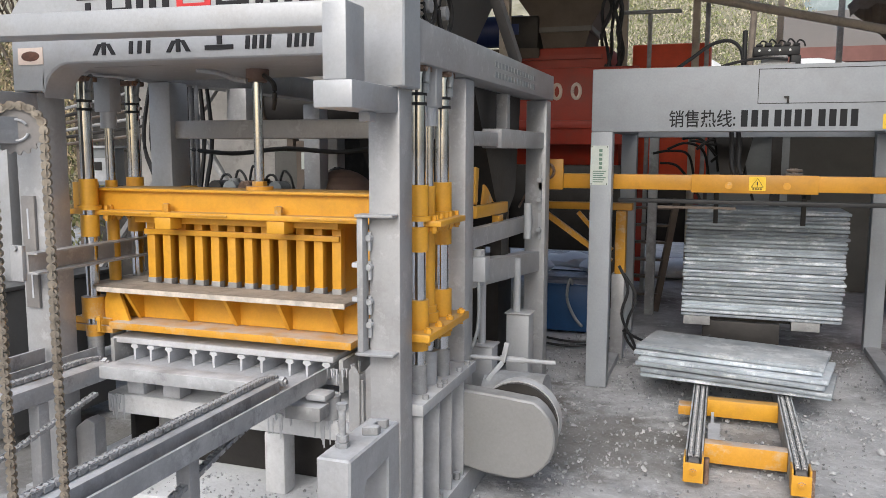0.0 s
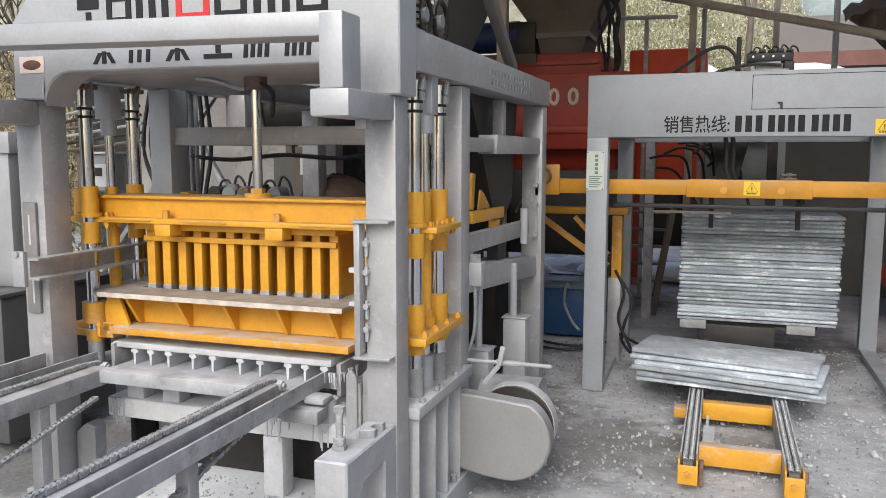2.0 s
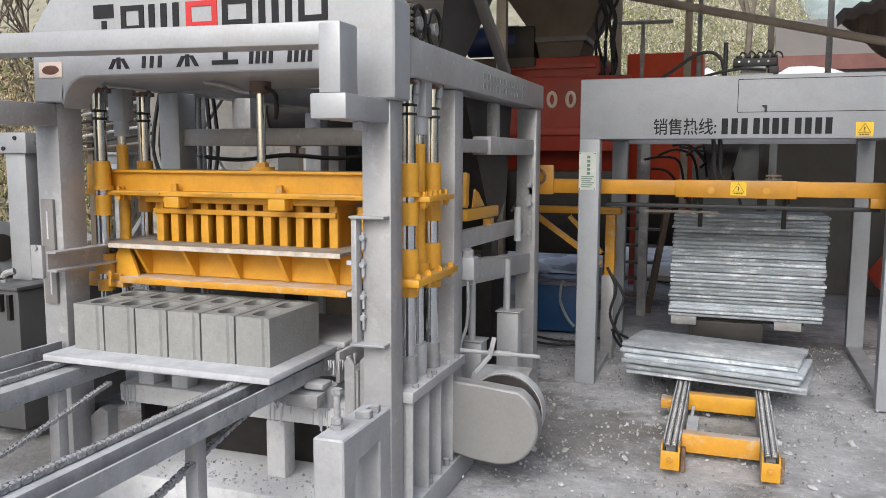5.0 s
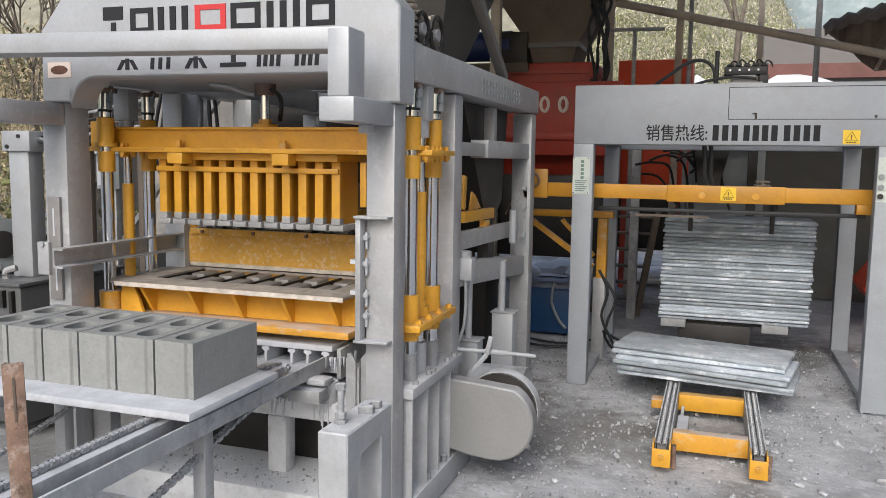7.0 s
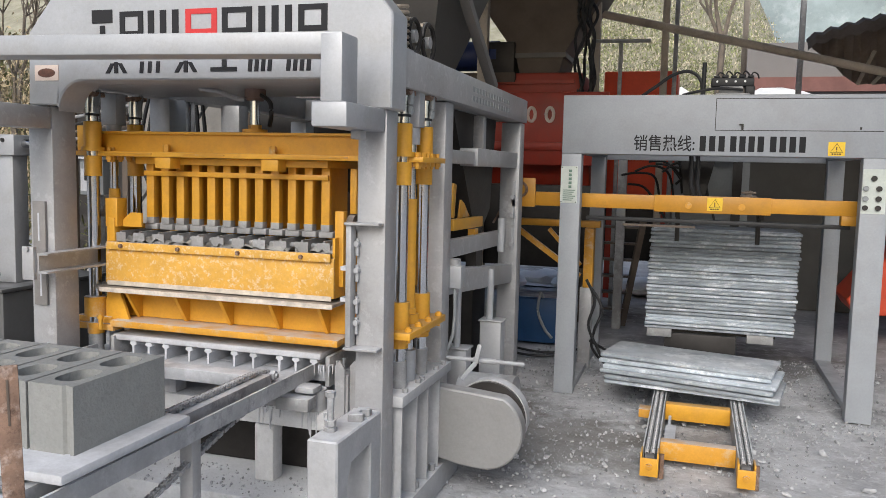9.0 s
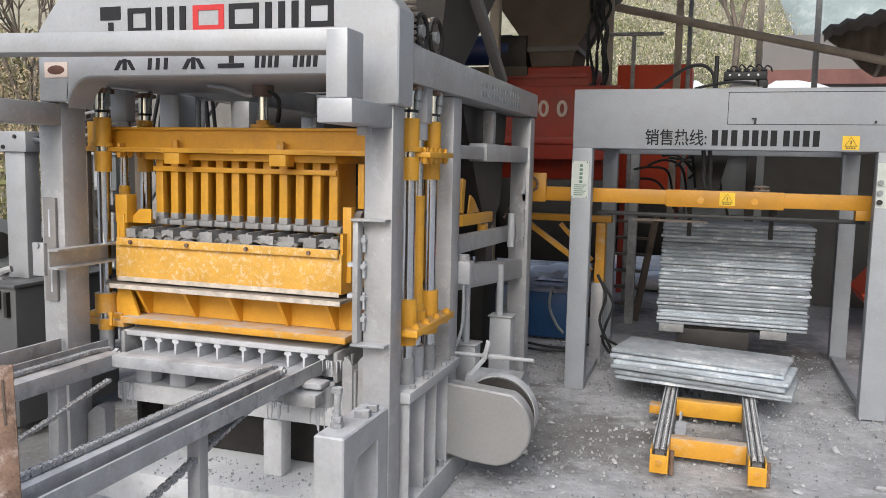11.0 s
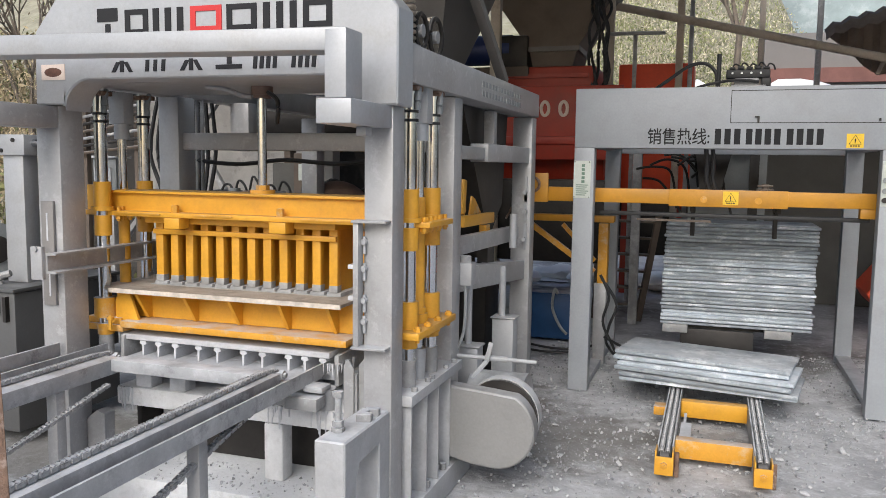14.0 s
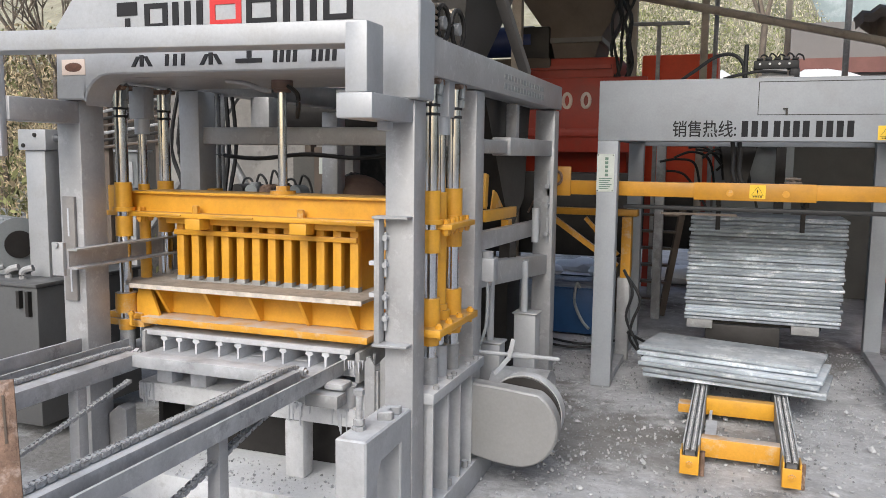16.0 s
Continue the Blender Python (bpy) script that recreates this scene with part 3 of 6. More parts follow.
colm("front_column", -1.095, -0.98, 2.6, 2.715, 0.0, 1.70)
colm("front_column", -2.625, -2.50, 2.6, 2.74, 0.0, 1.715)
colm("middle_column", -1.10, -0.98, 3.33, 3.45, 0.1, 1.79)
colm("middle_column", -2.565, -2.445, 3.33, 3.47, 0.1, 1.81, SILVER)
colm("rear_column", -1.095, -0.97, 4.9, 5.02, 0.0, 1.79)
colm("rear_column", -2.60, -2.48, 4.9, 5.02, 0.0, 1.79)
colm("side_beam", -1.09, -0.958, 2.722, 5.03, 1.795, 1.94)
colm("side_beam", -2.62, -2.49, 2.722, 5.03, 1.815, 1.945)
colm("rear_beam", -2.49, -1.09, 4.9, 5.0, 1.80, 1.94)
colm("side_rail", -1.085, -1.0, 3.46, 3.92, 1.515, 1.58)
colm("side_rail", -1.085, -0.985, 3.925, 5.07, 1.505, 1.60)
colm("cross_beam", -2.445, -1.10, 3.36, 3.44, 1.545, 1.63)
part("feed_track", bar(B(), (-1.045, 3.45, 0.945), (-1.045, 5.02, 0.815), 0.09, 0.12, 0.006), GREY, mach)
part("feed_track", bar(B(), (-2.50, 3.47, 0.945), (-2.50, 5.02, 0.815), 0.09, 0.12, 0.006), GREY, mach)
part("feed_rail", bar(B(), (-1.07, 3.46, 1.09), (-1.07, 4.9, 1.06), 0.05, 0.09, 0.005), GREY, mach)
colm("upper_strut", -1.09, -1.03, 4.2, 4.26, 1.60, 1.785)
colm("upper_strut", -2.515, -2.394, 3.9, 4.0, 1.55, 1.82)
# yoke bar in front of the portal
part("yoke_bar", bar(B(), (-3.9, 2.32, 1.935), (-1.007, 2.32, 1.889), 0.13, 0.074, 0.006), SILVER, mach, "silver-grey horizontal yoke bar")
part("yoke_leg", bx(B(), -1.084, -1.005, 2.254, 2.385, 1.70, 1.924, 0.006), SILVER, mach)
part("outrigger", bx(B(), -1.114, -0.985, 2.25, 2.60, 1.618, 1.70, 0.006), SILVER, mach)
part("outrigger", bx(B(), -2.625, -2.50, 2.25, 2.60, 1.618, 1.71, 0.006), GREY, mach)
part("hook", bx(B(), -1.06, -1.02, 2.45, 2.5, 1.585, 1.618, 0.004), GREY, mach)
part("guide_strip", bx(B(), -2.585, -2.515, 2.22, 2.25, 1.48, 1.86, 0.004), SILVER, mach)
# underside plate and tamper cylinder
part("top_plate", bx(B(), -2.48, -1.10, 2.73, 3.33, 1.815, 1.85), GREY, mach)
b = cy(B(), (-1.750, 2.98, 1.778), (-1.750, 2.98, 1.815), 0.046, 24)
cy(b, (-1.750, 2.98, 1.765), (-1.750, 2.98, 1.778), 0.038, 24)
part("cylinder_mount", b, MOUNT_BROWN, mach, "brown primed cylinder gland")
part("oil_pipe", pipe(B(), [(-1.98, 2.90, 1.812), (-1.90, 2.93, 1.80), (-1.83, 2.95, 1.775), (-1.79, 2.96, 1.77)], 0.011), GREY, mach)
part("oil_pipe", pipe(B(), [(-1.71, 2.96, 1.79), (-1.66, 2.95, 1.755), (-1.655, 2.95, 1.70), (-1.69, 3.0, 1.66)], 0.010), DARK_STEEL, mach)
# bracket with hinge bolts on the front column
brk = part("bracket", bx(B(), -1.118, -1.096, 2.55, 2.60, 0.81, 1.272, 0.003), GREY, mach)
part("flange", prism(B(), [(-1.122, 2.54), (-1.105, 2.535), (-0.985, 2.545), (-0.985, 2.60), (-1.122, 2.60)], "z", 1.272, 1.282, 0.002), GREY, brk)
part("flange", prism(B(), [(-1.122, 2.54), (-1.105, 2.535), (-0.985, 2.545), (-0.985, 2.60), (-1.122, 2.60)], "z", 0.80, 0.81, 0.002), GREY, brk)
for z in (1.20, 1.10, 0.98, 0.90):
    bm = cy(B(), (-1.088, 2.60, z), (-1.088, 2.575, z), 0.011, 10)
    cy(bm, (-1.088, 2.59, z - 0.045), (-1.088, 2.59, z + 0.02), 0.007, 8)
    part("hinge_bolt", bm, SILVER, brk)
for z in (1.10, 0.98):
    part("clip", bx(B(), -1.165, -1.137, 2.61, 2.65, z - 0.008, z + 0.008), PALLET_WHITE, mach)
# left bracket rail with slots
sl = part("slotted_plate", bx(B(), -2.60, -2.535, 2.585, 2.60, 0.86, 1.31, 0.002), SPROCKET, mach, "brown-grey slotted steel plate")
part("slot", bx(B(), -2.572, -2.564, 2.583, 2.587, 1.14, 1.26), PALLET_WHITE, sl)
part("slot", bx(B(), -2.567, -2.559, 2.583, 2.587, 0.90, 1.03), PALLET_WHITE, sl)
bm = B()
prism(bm, [(-2.498, 1.098), (-2.445, 1.098), (-2.445, 1.090), (-2.490, 1.088), (-2.490, 1.022), (-2.445, 1.020), (-2.445, 1.012), (-2.498, 1.012)], "y", 2.50, 3.325)
chn = part("guide_channel", bm, GREY, mach)
part("channel_clip", bx(B(), -2.56, -2.50, 2.48, 2.50, 0.985, 1.125, 0.003), GREY, chn)
part("clip_bolt", cy(B(), (-2.53, 2.47, 1.115), (-2.53, 2.48, 1.115), 0.012, 8), SILVER, chn)
# base under the right columns
colm("sill", -1.06, -0.945, 2.55, 3.55, 0.0, 0.12, BASE_GREY)
colm("base_rail", -1.07, -0.94, 2.716, 3.38, 0.545, 0.59, BASE_GREY)
for y in (2.75, 2.93, 3.08, 3.24):
    colm("stiffener", -1.06, -0.955, y, y + 0.012, 0.12, 0.545, r=0.002, material=BASE_GREY)
colm("web_plate", -1.045, -1.03, 2.72, 3.33, 0.12, 0.545, r=0.0, material=BASE_GREY)
for y in (2.79, 2.95, 3.0, 3.19, 3.3):
    part("base_bolt", cy(B(), (-0.958, y, 0.59), (-0.958, y, 0.606), 0.013, 6), STEEL_DUSTY, mach)
for y in (2.98, 3.2):
    part("sill_bolt", cy(B(), (-0.97, y, 0.12), (-0.97, y, 0.15), 0.016, 6), STEEL_DUSTY, mach)
colm("sill", -2.63, -2.50, 2.55, 3.55, 0.0, 0.12, BASE_GREY)
colm("base_rail", -2.63, -2.50, 2.741, 3.33, 0.545, 0.59, BASE_GREY)
# front foot with clamp bolts
b = prism(B(), [(2.205, 0.0), (2.30, 0.0), (2.30, 0.40), (2.33, 0.455), (2.50, 0.465), (2.50, 0.0), (2.599, 0.0), (2.599, 0.566), (2.205, 0.566)], "x", -1.099, -0.985, 0.006)
part("foot", b, BASE_GREY, mach, "grey welded foot under white cement dust")
bm = B()
cy(bm, (-1.060, 2.31, 0.566), (-1.060, 2.31, 0.69), 0.012, 12)
cy(bm, (-1.060, 2.31, 0.567), (-1.060, 2.31, 0.582), 0.024, 6)
cy(bm, (-1.060, 2.31, 0.586), (-1.060, 2.31, 0.606), 0.021, 6)
cy(bm, (-1.060, 2.31, 0.690), (-1.060, 2.31, 0.708), 0.020, 6)
clamp_ = prism(B(), [(-1.045, 2.42), (-0.995, 2.44), (-0.995, 2.465), (-1.02, 2.46), (-1.025, 2.50), (-0.995, 2.51), (-0.995, 2.535), (-1.045, 2.52)], "z", 0.566, 0.596, 0.003)
part("clamp_bolt", bm, STEEL_DUSTY, mach)
part("u_clamp", clamp_, STEEL_DUSTY, mach)

# guide rods and lift cylinders, both sides
GUIDES = (((-1.013, 2.86), (-1.011, 3.12)), ((-2.515, 2.86), (-2.488, 3.12)))
LIFTS = (-1.02, -2.507)
for pair, xc in zip(GUIDES, LIFTS):
    for xg, y in pair:
        rod = part("guide_rod", cy(B(), (xg, y, 0.59), (xg, y, 1.80), 0.028, 20), CHROME, mach, "polished chrome guide rod")
        part("rod_foot", cy(B(), (xg, y, 0.59), (xg, y, 0.70), 0.034, 18), STEEL_DUSTY, rod)
        for z in (1.655, 1.69):
            part("rod_collar", cy(B(), (xg, y, z), (xg, y, z + 0.011), 0.0325, 14), BLACK, rod)
        part("rod_bracket", bx(B(), xg - 0.045, xg + 0.04, y - 0.04, y + 0.04, 1.775, 1.795, 0.004), RUST, rod, "rust-stained rod bracket")
        part("hose", pipe(B(), [(xg + 0.034, y - 0.01, 1.70), (xg + 0.036, y - 0.012, 1.745), (xg + 0.03, y + 0.005, 1.785), (xg + 0.012, y + 0.03, 1.798)], 0.013), MOTOR_GREY, rod)
    cyl_ = part("lift_cylinder", cy(B(), (xc, 2.99, 1.585), (xc, 2.99, 1.655), 0.034, 20), SILVER, mach)
    part("barrel", bx(B(), xc - 0.043, xc + 0.043, 2.955, 3.025, 1.655, 1.80, 0.004), SILVER, cyl_)
    part("piston", cy(B(), (xc, 2.99, 0.62), (xc, 2.99, 1.585), 0.020, 14), CHROME, cyl_)
    part("lower_barrel", cy(B(), (xc, 2.99, 0.59), (xc, 2.99, 0.72), 0.034, 18), SILVER, cyl_)

# left panel poles behind
for x in (-2.575, -2.540, -2.506):
    part("rear_rod", cy(B(), (x, 3.62, 0.6), (x, 3.62, 1.85), 0.011, 10), STEEL_DUSTY, mach)

# side box with cable
sb = part("junction_box", bx(B(), -1.015, -0.925, 3.45, 3.53, 0.922, 1.03, 0.006), SILVER, mach)
part("gland", cy(B(), (-0.97, 3.49, 1.03), (-0.97, 3.49, 1.06), 0.03, 14), STEEL_DUSTY, sb)
part("cable", pipe(B(), [(-0.96, 3.47, 0.92), (-0.955, 3.46, 0.80), (-0.96, 3.45, 0.70), (-0.985, 3.44, 0.62)], 0.008), MOTOR_GREY, sb)
# damper legs
colm("damper_leg", -1.035, -0.91, 4.25, 4.36, 0.0, 0.62, SILVER)
colm("damper_cap", -1.045, -0.90, 4.24, 4.37, 0.62, 0.63)
part("damper_rod", cy(B(), (-0.99, 4.3, 0.63), (-0.99, 4.3, 0.92), 0.02), SILVER, mach)
colm("damper_leg", -1.055, -0.945, 3.65, 3.75, 0.0, 0.58, SILVER)
colm("damper_cap", -1.065, -0.935, 3.64, 3.76, 0.58, 0.59)
part("damper_rod", cy(B(), (-1.01, 3.70, 0.59), (-1.01, 3.70, 0.90), 0.018), SILVER, mach)
bm = B()
for y, z in ((4.93, 1.32), (4.93, 1.2), (4.93, 1.02)):
    cy(bm, (-1.0, 4.89, z), (-1.0, 4.85, z), 0.014, 8)
    bx(bm, -1.008, -0.992, 4.885, 4.9, z - 0.06, z + 0.1)
part("adjuster_bolts", bm, SILVER, mach)
part("adjuster", cy(B(), (-0.995, 4.55, 1.0), (-0.995, 4.55, 1.2), 0.022), SILVER, mach)

# springs and chain wheels on the top beam
def toothed(b, x0, x1, y, z, r, teeth):
    pts = []
    for k in range(teeth * 4):
        a = k / (teeth * 4) * 2 * math.pi
        rr = r if k % 4 in (0, 1) else r * 0.86
        pts.append((y + rr * math.cos(a), z + rr * math.sin(a)))
    return prism(b, pts, "x", x0, x1)


part("spring", spring(B(), -1.04, 2.86, 1.955, 2.12, 0.038, 0.0085, 7), CHAIN_OLD, mach)
part("spring_plate", bx(B(), -1.09, -0.99, 2.81, 2.91, 1.941, 1.955), GREY, mach)
for y, r_ in ((2.95, 0.075), (3.13, 0.085)):
    sw = part("chain_wheel", toothed(B(), -1.03, -1.018, y, 2.02, r_, 16), CHAIN_OLD, mach, "greasy toothed chain wheel")
    part("wheel_chain", pipe(B(), [(-1.005, y + (r_ - 0.008) * math.cos(a * math.pi / 16), 2.02 + (r_ - 0.008) * math.sin(a * math.pi / 16)) for a in range(33)], 0.010, 6), DARK_STEEL, sw)
    part("wheel_hub", cy(B(), (-1.045, y, 2.02), (-0.995, y, 2.02), 0.026, 14), STEEL_DUSTY, sw)
    part("wheel_bearing", bx(B(), -1.075, -1.045, y - 0.03, y + 0.03, 1.941, 2.05, 0.004), GREY, sw)

# belt guard with tensioner
gd = part("belt_guard", prism(B(), [(-1.01, 0.172), (-0.86, 0.140)] + [(-0.748 + 0.182 * math.cos(a), 0.313 + 0.182 * math.sin(a)) for a in [(-95 + 14 * k) * math.pi / 180 for k in range(12)]] + [(-0.83, 0.485), (-1.01, 0.497)], "y", 3.25, 3.34, 0.008), GUARD_GREY, mach, "dusty dented grey belt guard")
part("pulley", cy(B(), (-0.745, 3.36, 0.345), (-0.745, 3.43, 0.345), 0.176, 32), BASE_GREY, gd)
part("pulley_hub", cy(B(), (-0.745, 3.34, 0.345), (-0.745, 3.36, 0.345), 0.172, 28), DARK_STEEL, gd)
bm = B()
cy(bm, (-1.0, 3.42, 0.595), (-0.63, 3.56, 0.56), 0.010, 10)
cy(bm, (-0.86, 3.473, 0.582), (-0.76, 3.51, 0.572), 0.015, 10)
part("tension_rod", bm, SILVER, mach)
bm = B()
bar(bm, (-0.90, 3.40, 0.50), (-0.84, 3.44, 0.575), 0.010, 0.022, 0.002)
bar(bm, (-0.84, 3.44, 0.575), (-0.82, 3.44, 0.665), 0.010, 0.022, 0.002)
part("tension_lever", bm, SILVER, mach)
part("motor", cy(B(), (-0.98, 3.70, 0.30), (-0.70, 3.70, 0.30), 0.16, 24), STEEL_DUSTY, mach)

# writing on the portal: a row of plain shapes for the maker's mark
def stroke(b, x, z, w, h, y, th=0.004, shear=0.0):
    prism(b, [(x, z), (x + w, z), (x + w + shear, z + h), (x + shear, z + h)], "y", y - th, y)


XS = ((-2.262, 0.118), (-2.118, 0.110), (-1.985, 0.140), (-1.812, 0.140), (-1.650, 0.130), (-1.492, 0.140), (-1.325, 0.118))
for k, (x0, w) in enumerate(XS):
    b = B()
    if k == 0:
        stroke(b, x0 + 0.010, 2.040, w - 0.020, 0.052, 2.565)
        stroke(b, x0 + 0.048, 1.985, 0.024, 0.045, 2.565)
    elif k in (2, 5):
        for q in range(3):
            stroke(b, x0 + q * 0.5 * (w - 0.028), 1.985, 0.028, 0.097, 2.565)
    else:
        stroke(b, x0, 1.985, w, 0.020, 2.565)
        stroke(b, x0, 2.062, w, 0.020, 2.565)
        stroke(b, x0, 2.005, 0.024, 0.057, 2.565)
        stroke(b, x0 + w - 0.024, 2.005, 0.024, 0.057, 2.565)
    part("plain_shape", b, INK_RED if k == 3 else INK, head_)
for k in range(6):
    b = B()
    x0 = -2.19 + k * 0.163
    if k == 3:
        stroke(b, x0 + 0.05, 1.86, 0.02, 0.03, 2.565)
        stroke(b, x0, 1.842, 0.115, 0.016, 2.565)
    elif k in (0, 2):
        stroke(b, x0, 1.84, 0.018, 0.04, 2.565, shear=0.025)
        stroke(b, x0 + 0.042, 1.84, 0.018, 0.045, 2.565)
        stroke(b, x0 + 0.085, 1.84, 0.018, 0.04, 2.565, shear=-0.025)
    else:
        for q in range(4 if k > 3 else 3):
            stroke(b, x0 + q * (0.028 if k > 3 else 0.038), 1.84, 0.016, 0.045, 2.565, shear=0.004)
    part("plain_mark", b, INK, head_)
bdg = part("badge", bx(B(), -2.545, -2.425, 2.561, 2.565, 1.815, 1.878), STICKER_CREAM, mach, "small cream sticker with a brown oval")
bm = B()
bmesh.ops.create_uvsphere(bm, u_segments=20, v_segments=8, radius=1, matrix=Matrix.Translation((-2.485, 2.561, 1.846)) @ Matrix.Diagonal((0.045, 0.002, 0.019, 1)))
part("badge_oval", bm, STICKER_BROWN, bdg)
for k in range(14):
    for q in range(2):
        part("plain_mark", bx(B(), -0.958, -0.9555, 3.69 + k * 0.06, 3.69 + k * 0.06 + 0.038, 1.822 + q * 0.047, 1.850 + q * 0.045), MOTOR_GREY, mach)

# hopper on top of the machine
hop = thing("feed_hopper", "grey sheet-steel feed hopper on the block machine", "hopper")
bm = B()
lo = [bm.verts.new(c) for c in ((-2.2, 3.5, 1.95), (-1.12, 3.5, 1.95), (-1.12, 3.85, 1.95), (-2.2, 3.85, 1.95))]
hi = [bm.verts.new(c) for c in ((-2.5, 3.25, 2.75), (-0.95, 3.25, 2.75), (-0.95, 4.45, 2.75), (-2.5, 4.45, 2.75))]
for k in range(4):
    bm.faces.new((lo[k], lo[(k + 1) % 4], hi[(k + 1) % 4], hi[k]))
bmesh.ops.solidify(bm, geom=bm.faces[:], thickness=0.008)
part("bin", bm, HOPPER, hop)
part("strut", bar(B(), (-1.0, 4.27, 1.945), (-1.0, 3.6, 2.35), 0.05, 0.05, 0.004), HOPPER, hop)
part("strut", bar(B(), (-2.5, 4.27, 1.945), (-2.5, 3.6, 2.35), 0.05, 0.05, 0.004), HOPPER, hop)
part("chute", prism(B(), [(3.9, 1.80), (4.85, 1.80), (4.75, 1.25), (4.45, 1.05)], "x", -1.82, -1.12), DARK_STEEL, hop, "dark steel feed chute")

# vibrating table with T bars
tab = thing("vibrating_table", "white cement-caked vibrating table under the mould", "vibrating table")
for x in (-2.313, -2.230, -2.139, -2.016, -1.918, -1.786, -1.691, -1.563, -1.485, -1.400):
    b = prism(B(), [(x - 0.019, 0.655), (x - 0.014, 0.668), (x + 0.014, 0.668), (x + 0.019, 0.655), (x + 0.006, 0.648), (x + 0.0045, 0.600), (x - 0.0045, 0.600), (x - 0.006, 0.648)], "y", 2.862, 3.42)
    part("table_bar", b, PALLET_WHITE, tab)
part("bed", bx(B(), -2.38, -1.30, 2.95, 3.45, 0.55, 0.600, 0.005), PALLET_WHITE, tab)
part("apron", bx(B(), -2.38, -1.42, 2.685, 2.949, 0.580, 0.599, 0.004), PALLET_WHITE, tab, "white cement-covered apron plate")
part("side_plate", bx(B(), -1.335, -1.315, 2.84, 3.45, 0.56, 0.69, 0.003), STEEL_DUSTY, tab)
part("side_plate", bx(B(), -2.42, -2.40, 2.84, 3.45, 0.56, 0.69, 0.003), STEEL_DUSTY, tab)
rng = random.Random(4)
bm = B()
for k in range(22):
    x, y = rng.uniform(-1.36, -1.30), rng.uniform(2.80, 3.0)
    ln = rng.uniform(0.02, 0.07)
    cy(bm, (x, y, 0.66), (x, y, 0.66 - ln), 0.006, 5, 0.001)
part("cement_crust", bm, PALLET_WHITE, tab)["kind"] = "stuff"
for x, y in ((-1.255, 2.76), (-1.20, 2.79)):
    part("spring_stop", prism(B(), [(x, 0.44), (x + 0.045, 0.44), (x + 0.045, 0.665), (x + 0.022, 0.70), (x, 0.675)], "y", y, y + 0.012, 0.002), GREY, tab)
part("spring_stop_web", bx(B(), -1.255, -1.20, 2.772, 2.79, 0.44, 0.64), GREY, tab)
part("pad", bx(B(), -1.41, -1.32, 2.70, 2.79, 0.562, 0.59, 0.012), BASE_GREY, tab)
part("pad", cy(B(), (-1.36, 2.80, 0.475), (-1.36, 2.80, 0.562), 0.048, 20), BASE_GREY, tab)
for x in (-2.30, -2.12):
    part("pad", bx(B(), x, x + 0.085, 2.79, 2.87, 0.474, 0.55, 0.006), PALLET_WHITE, tab)
part("tie_plate", bx(B(), -1.47, -1.325, 2.66, 2.74, 0.50, 0.552, 0.003), STEEL_DUSTY, tab)

# concrete plinth
pl = thing("plinth", "white cement-splashed concrete plinth of the machine", "plinth")
part("plinth_beam", bx(B(), -2.40, -1.24, 2.78, 3.5, 0.385, 0.474, 0.014), CONCRETE, pl)
part("plinth_leg", bx(B(), -1.645, -1.552, 2.79, 2.88, 0.13, 0.385, 0.012), CONCRETE, pl)
part("plinth_leg", bx(B(), -1.34, -1.14, 2.80, 2.95, 0.13, 0.385, 0.012), CONCRETE, pl)
part("plinth_leg", bx(B(), -2.40, -2.30, 3.10, 3.25, 0.13, 0.385, 0.012), CONCRETE, pl)
part("stop_block", prism(B(), [(-2.50, 0.13), (-2.40, 0.13), (-2.40, 0.36), (-2.44, 0.375), (-2.50, 0.33)], "y", 2.70, 2.77, 0.004), GREY, pl, "grey chamfered steel block")
part("plinth_slab", bx(B(), -2.55, -1.07, 2.62, 3.6, -0.05, 0.13, 0.015), CONCRETE, pl)
part("plinth_back", bx(B(), -2.45, -1.14, 3.40, 3.5, 0.13, 0.40), CONCRETE, pl)
# Two dark blocks added to stand in for shade inside the plinth openings.
part("exciter_housing", bx(B(), -2.24, -1.35, 2.99, 3.39, 0.13, 0.384, 0.01), DARK_STEEL, pl, "dark block standing in for the shade in the plinth openings")
part("exciter_housing", bx(B(), -2.44, -2.41, 2.96, 3.39, 0.13, 0.384, 0.01), DARK_STEEL, pl, "dark block standing in for the shade in the plinth openings")
drip = random.Random(21)
bm = B()
for k in range(44):
    x = drip.choice((drip.uniform(-1.62, -1.52), drip.uniform(-1.38, -1.25), drip.uniform(-2.38, -2.30))) + drip.gauss(0, 0.012)
    z1, ln = 0.474 - 0.01 * drip.random(), 0.015 + 0.10 * drip.random() ** 2
    cy(bm, (x, 2.779, z1), (x + drip.uniform(-0.004, 0.004), 2.779, z1 - ln), drip.uniform(0.005, 0.011), 6, 0.003)
for k in range(30):
    y = drip.uniform(2.24, 2.59)
    cy(bm, (-1.098, y, 0.558), (-1.098, y, 0.558 - drip.uniform(0.01, 0.06)), drip.uniform(0.004, 0.008), 6, 0.002)
part("cement_crust", bm, PALLET_WHITE, pl, "white hardened cement drips")["kind"] = "stuff"
# ---- conveyor ----
conv = thing("pallet_conveyor", "dusty grey steel chain conveyor in front of the press", "conveyor")
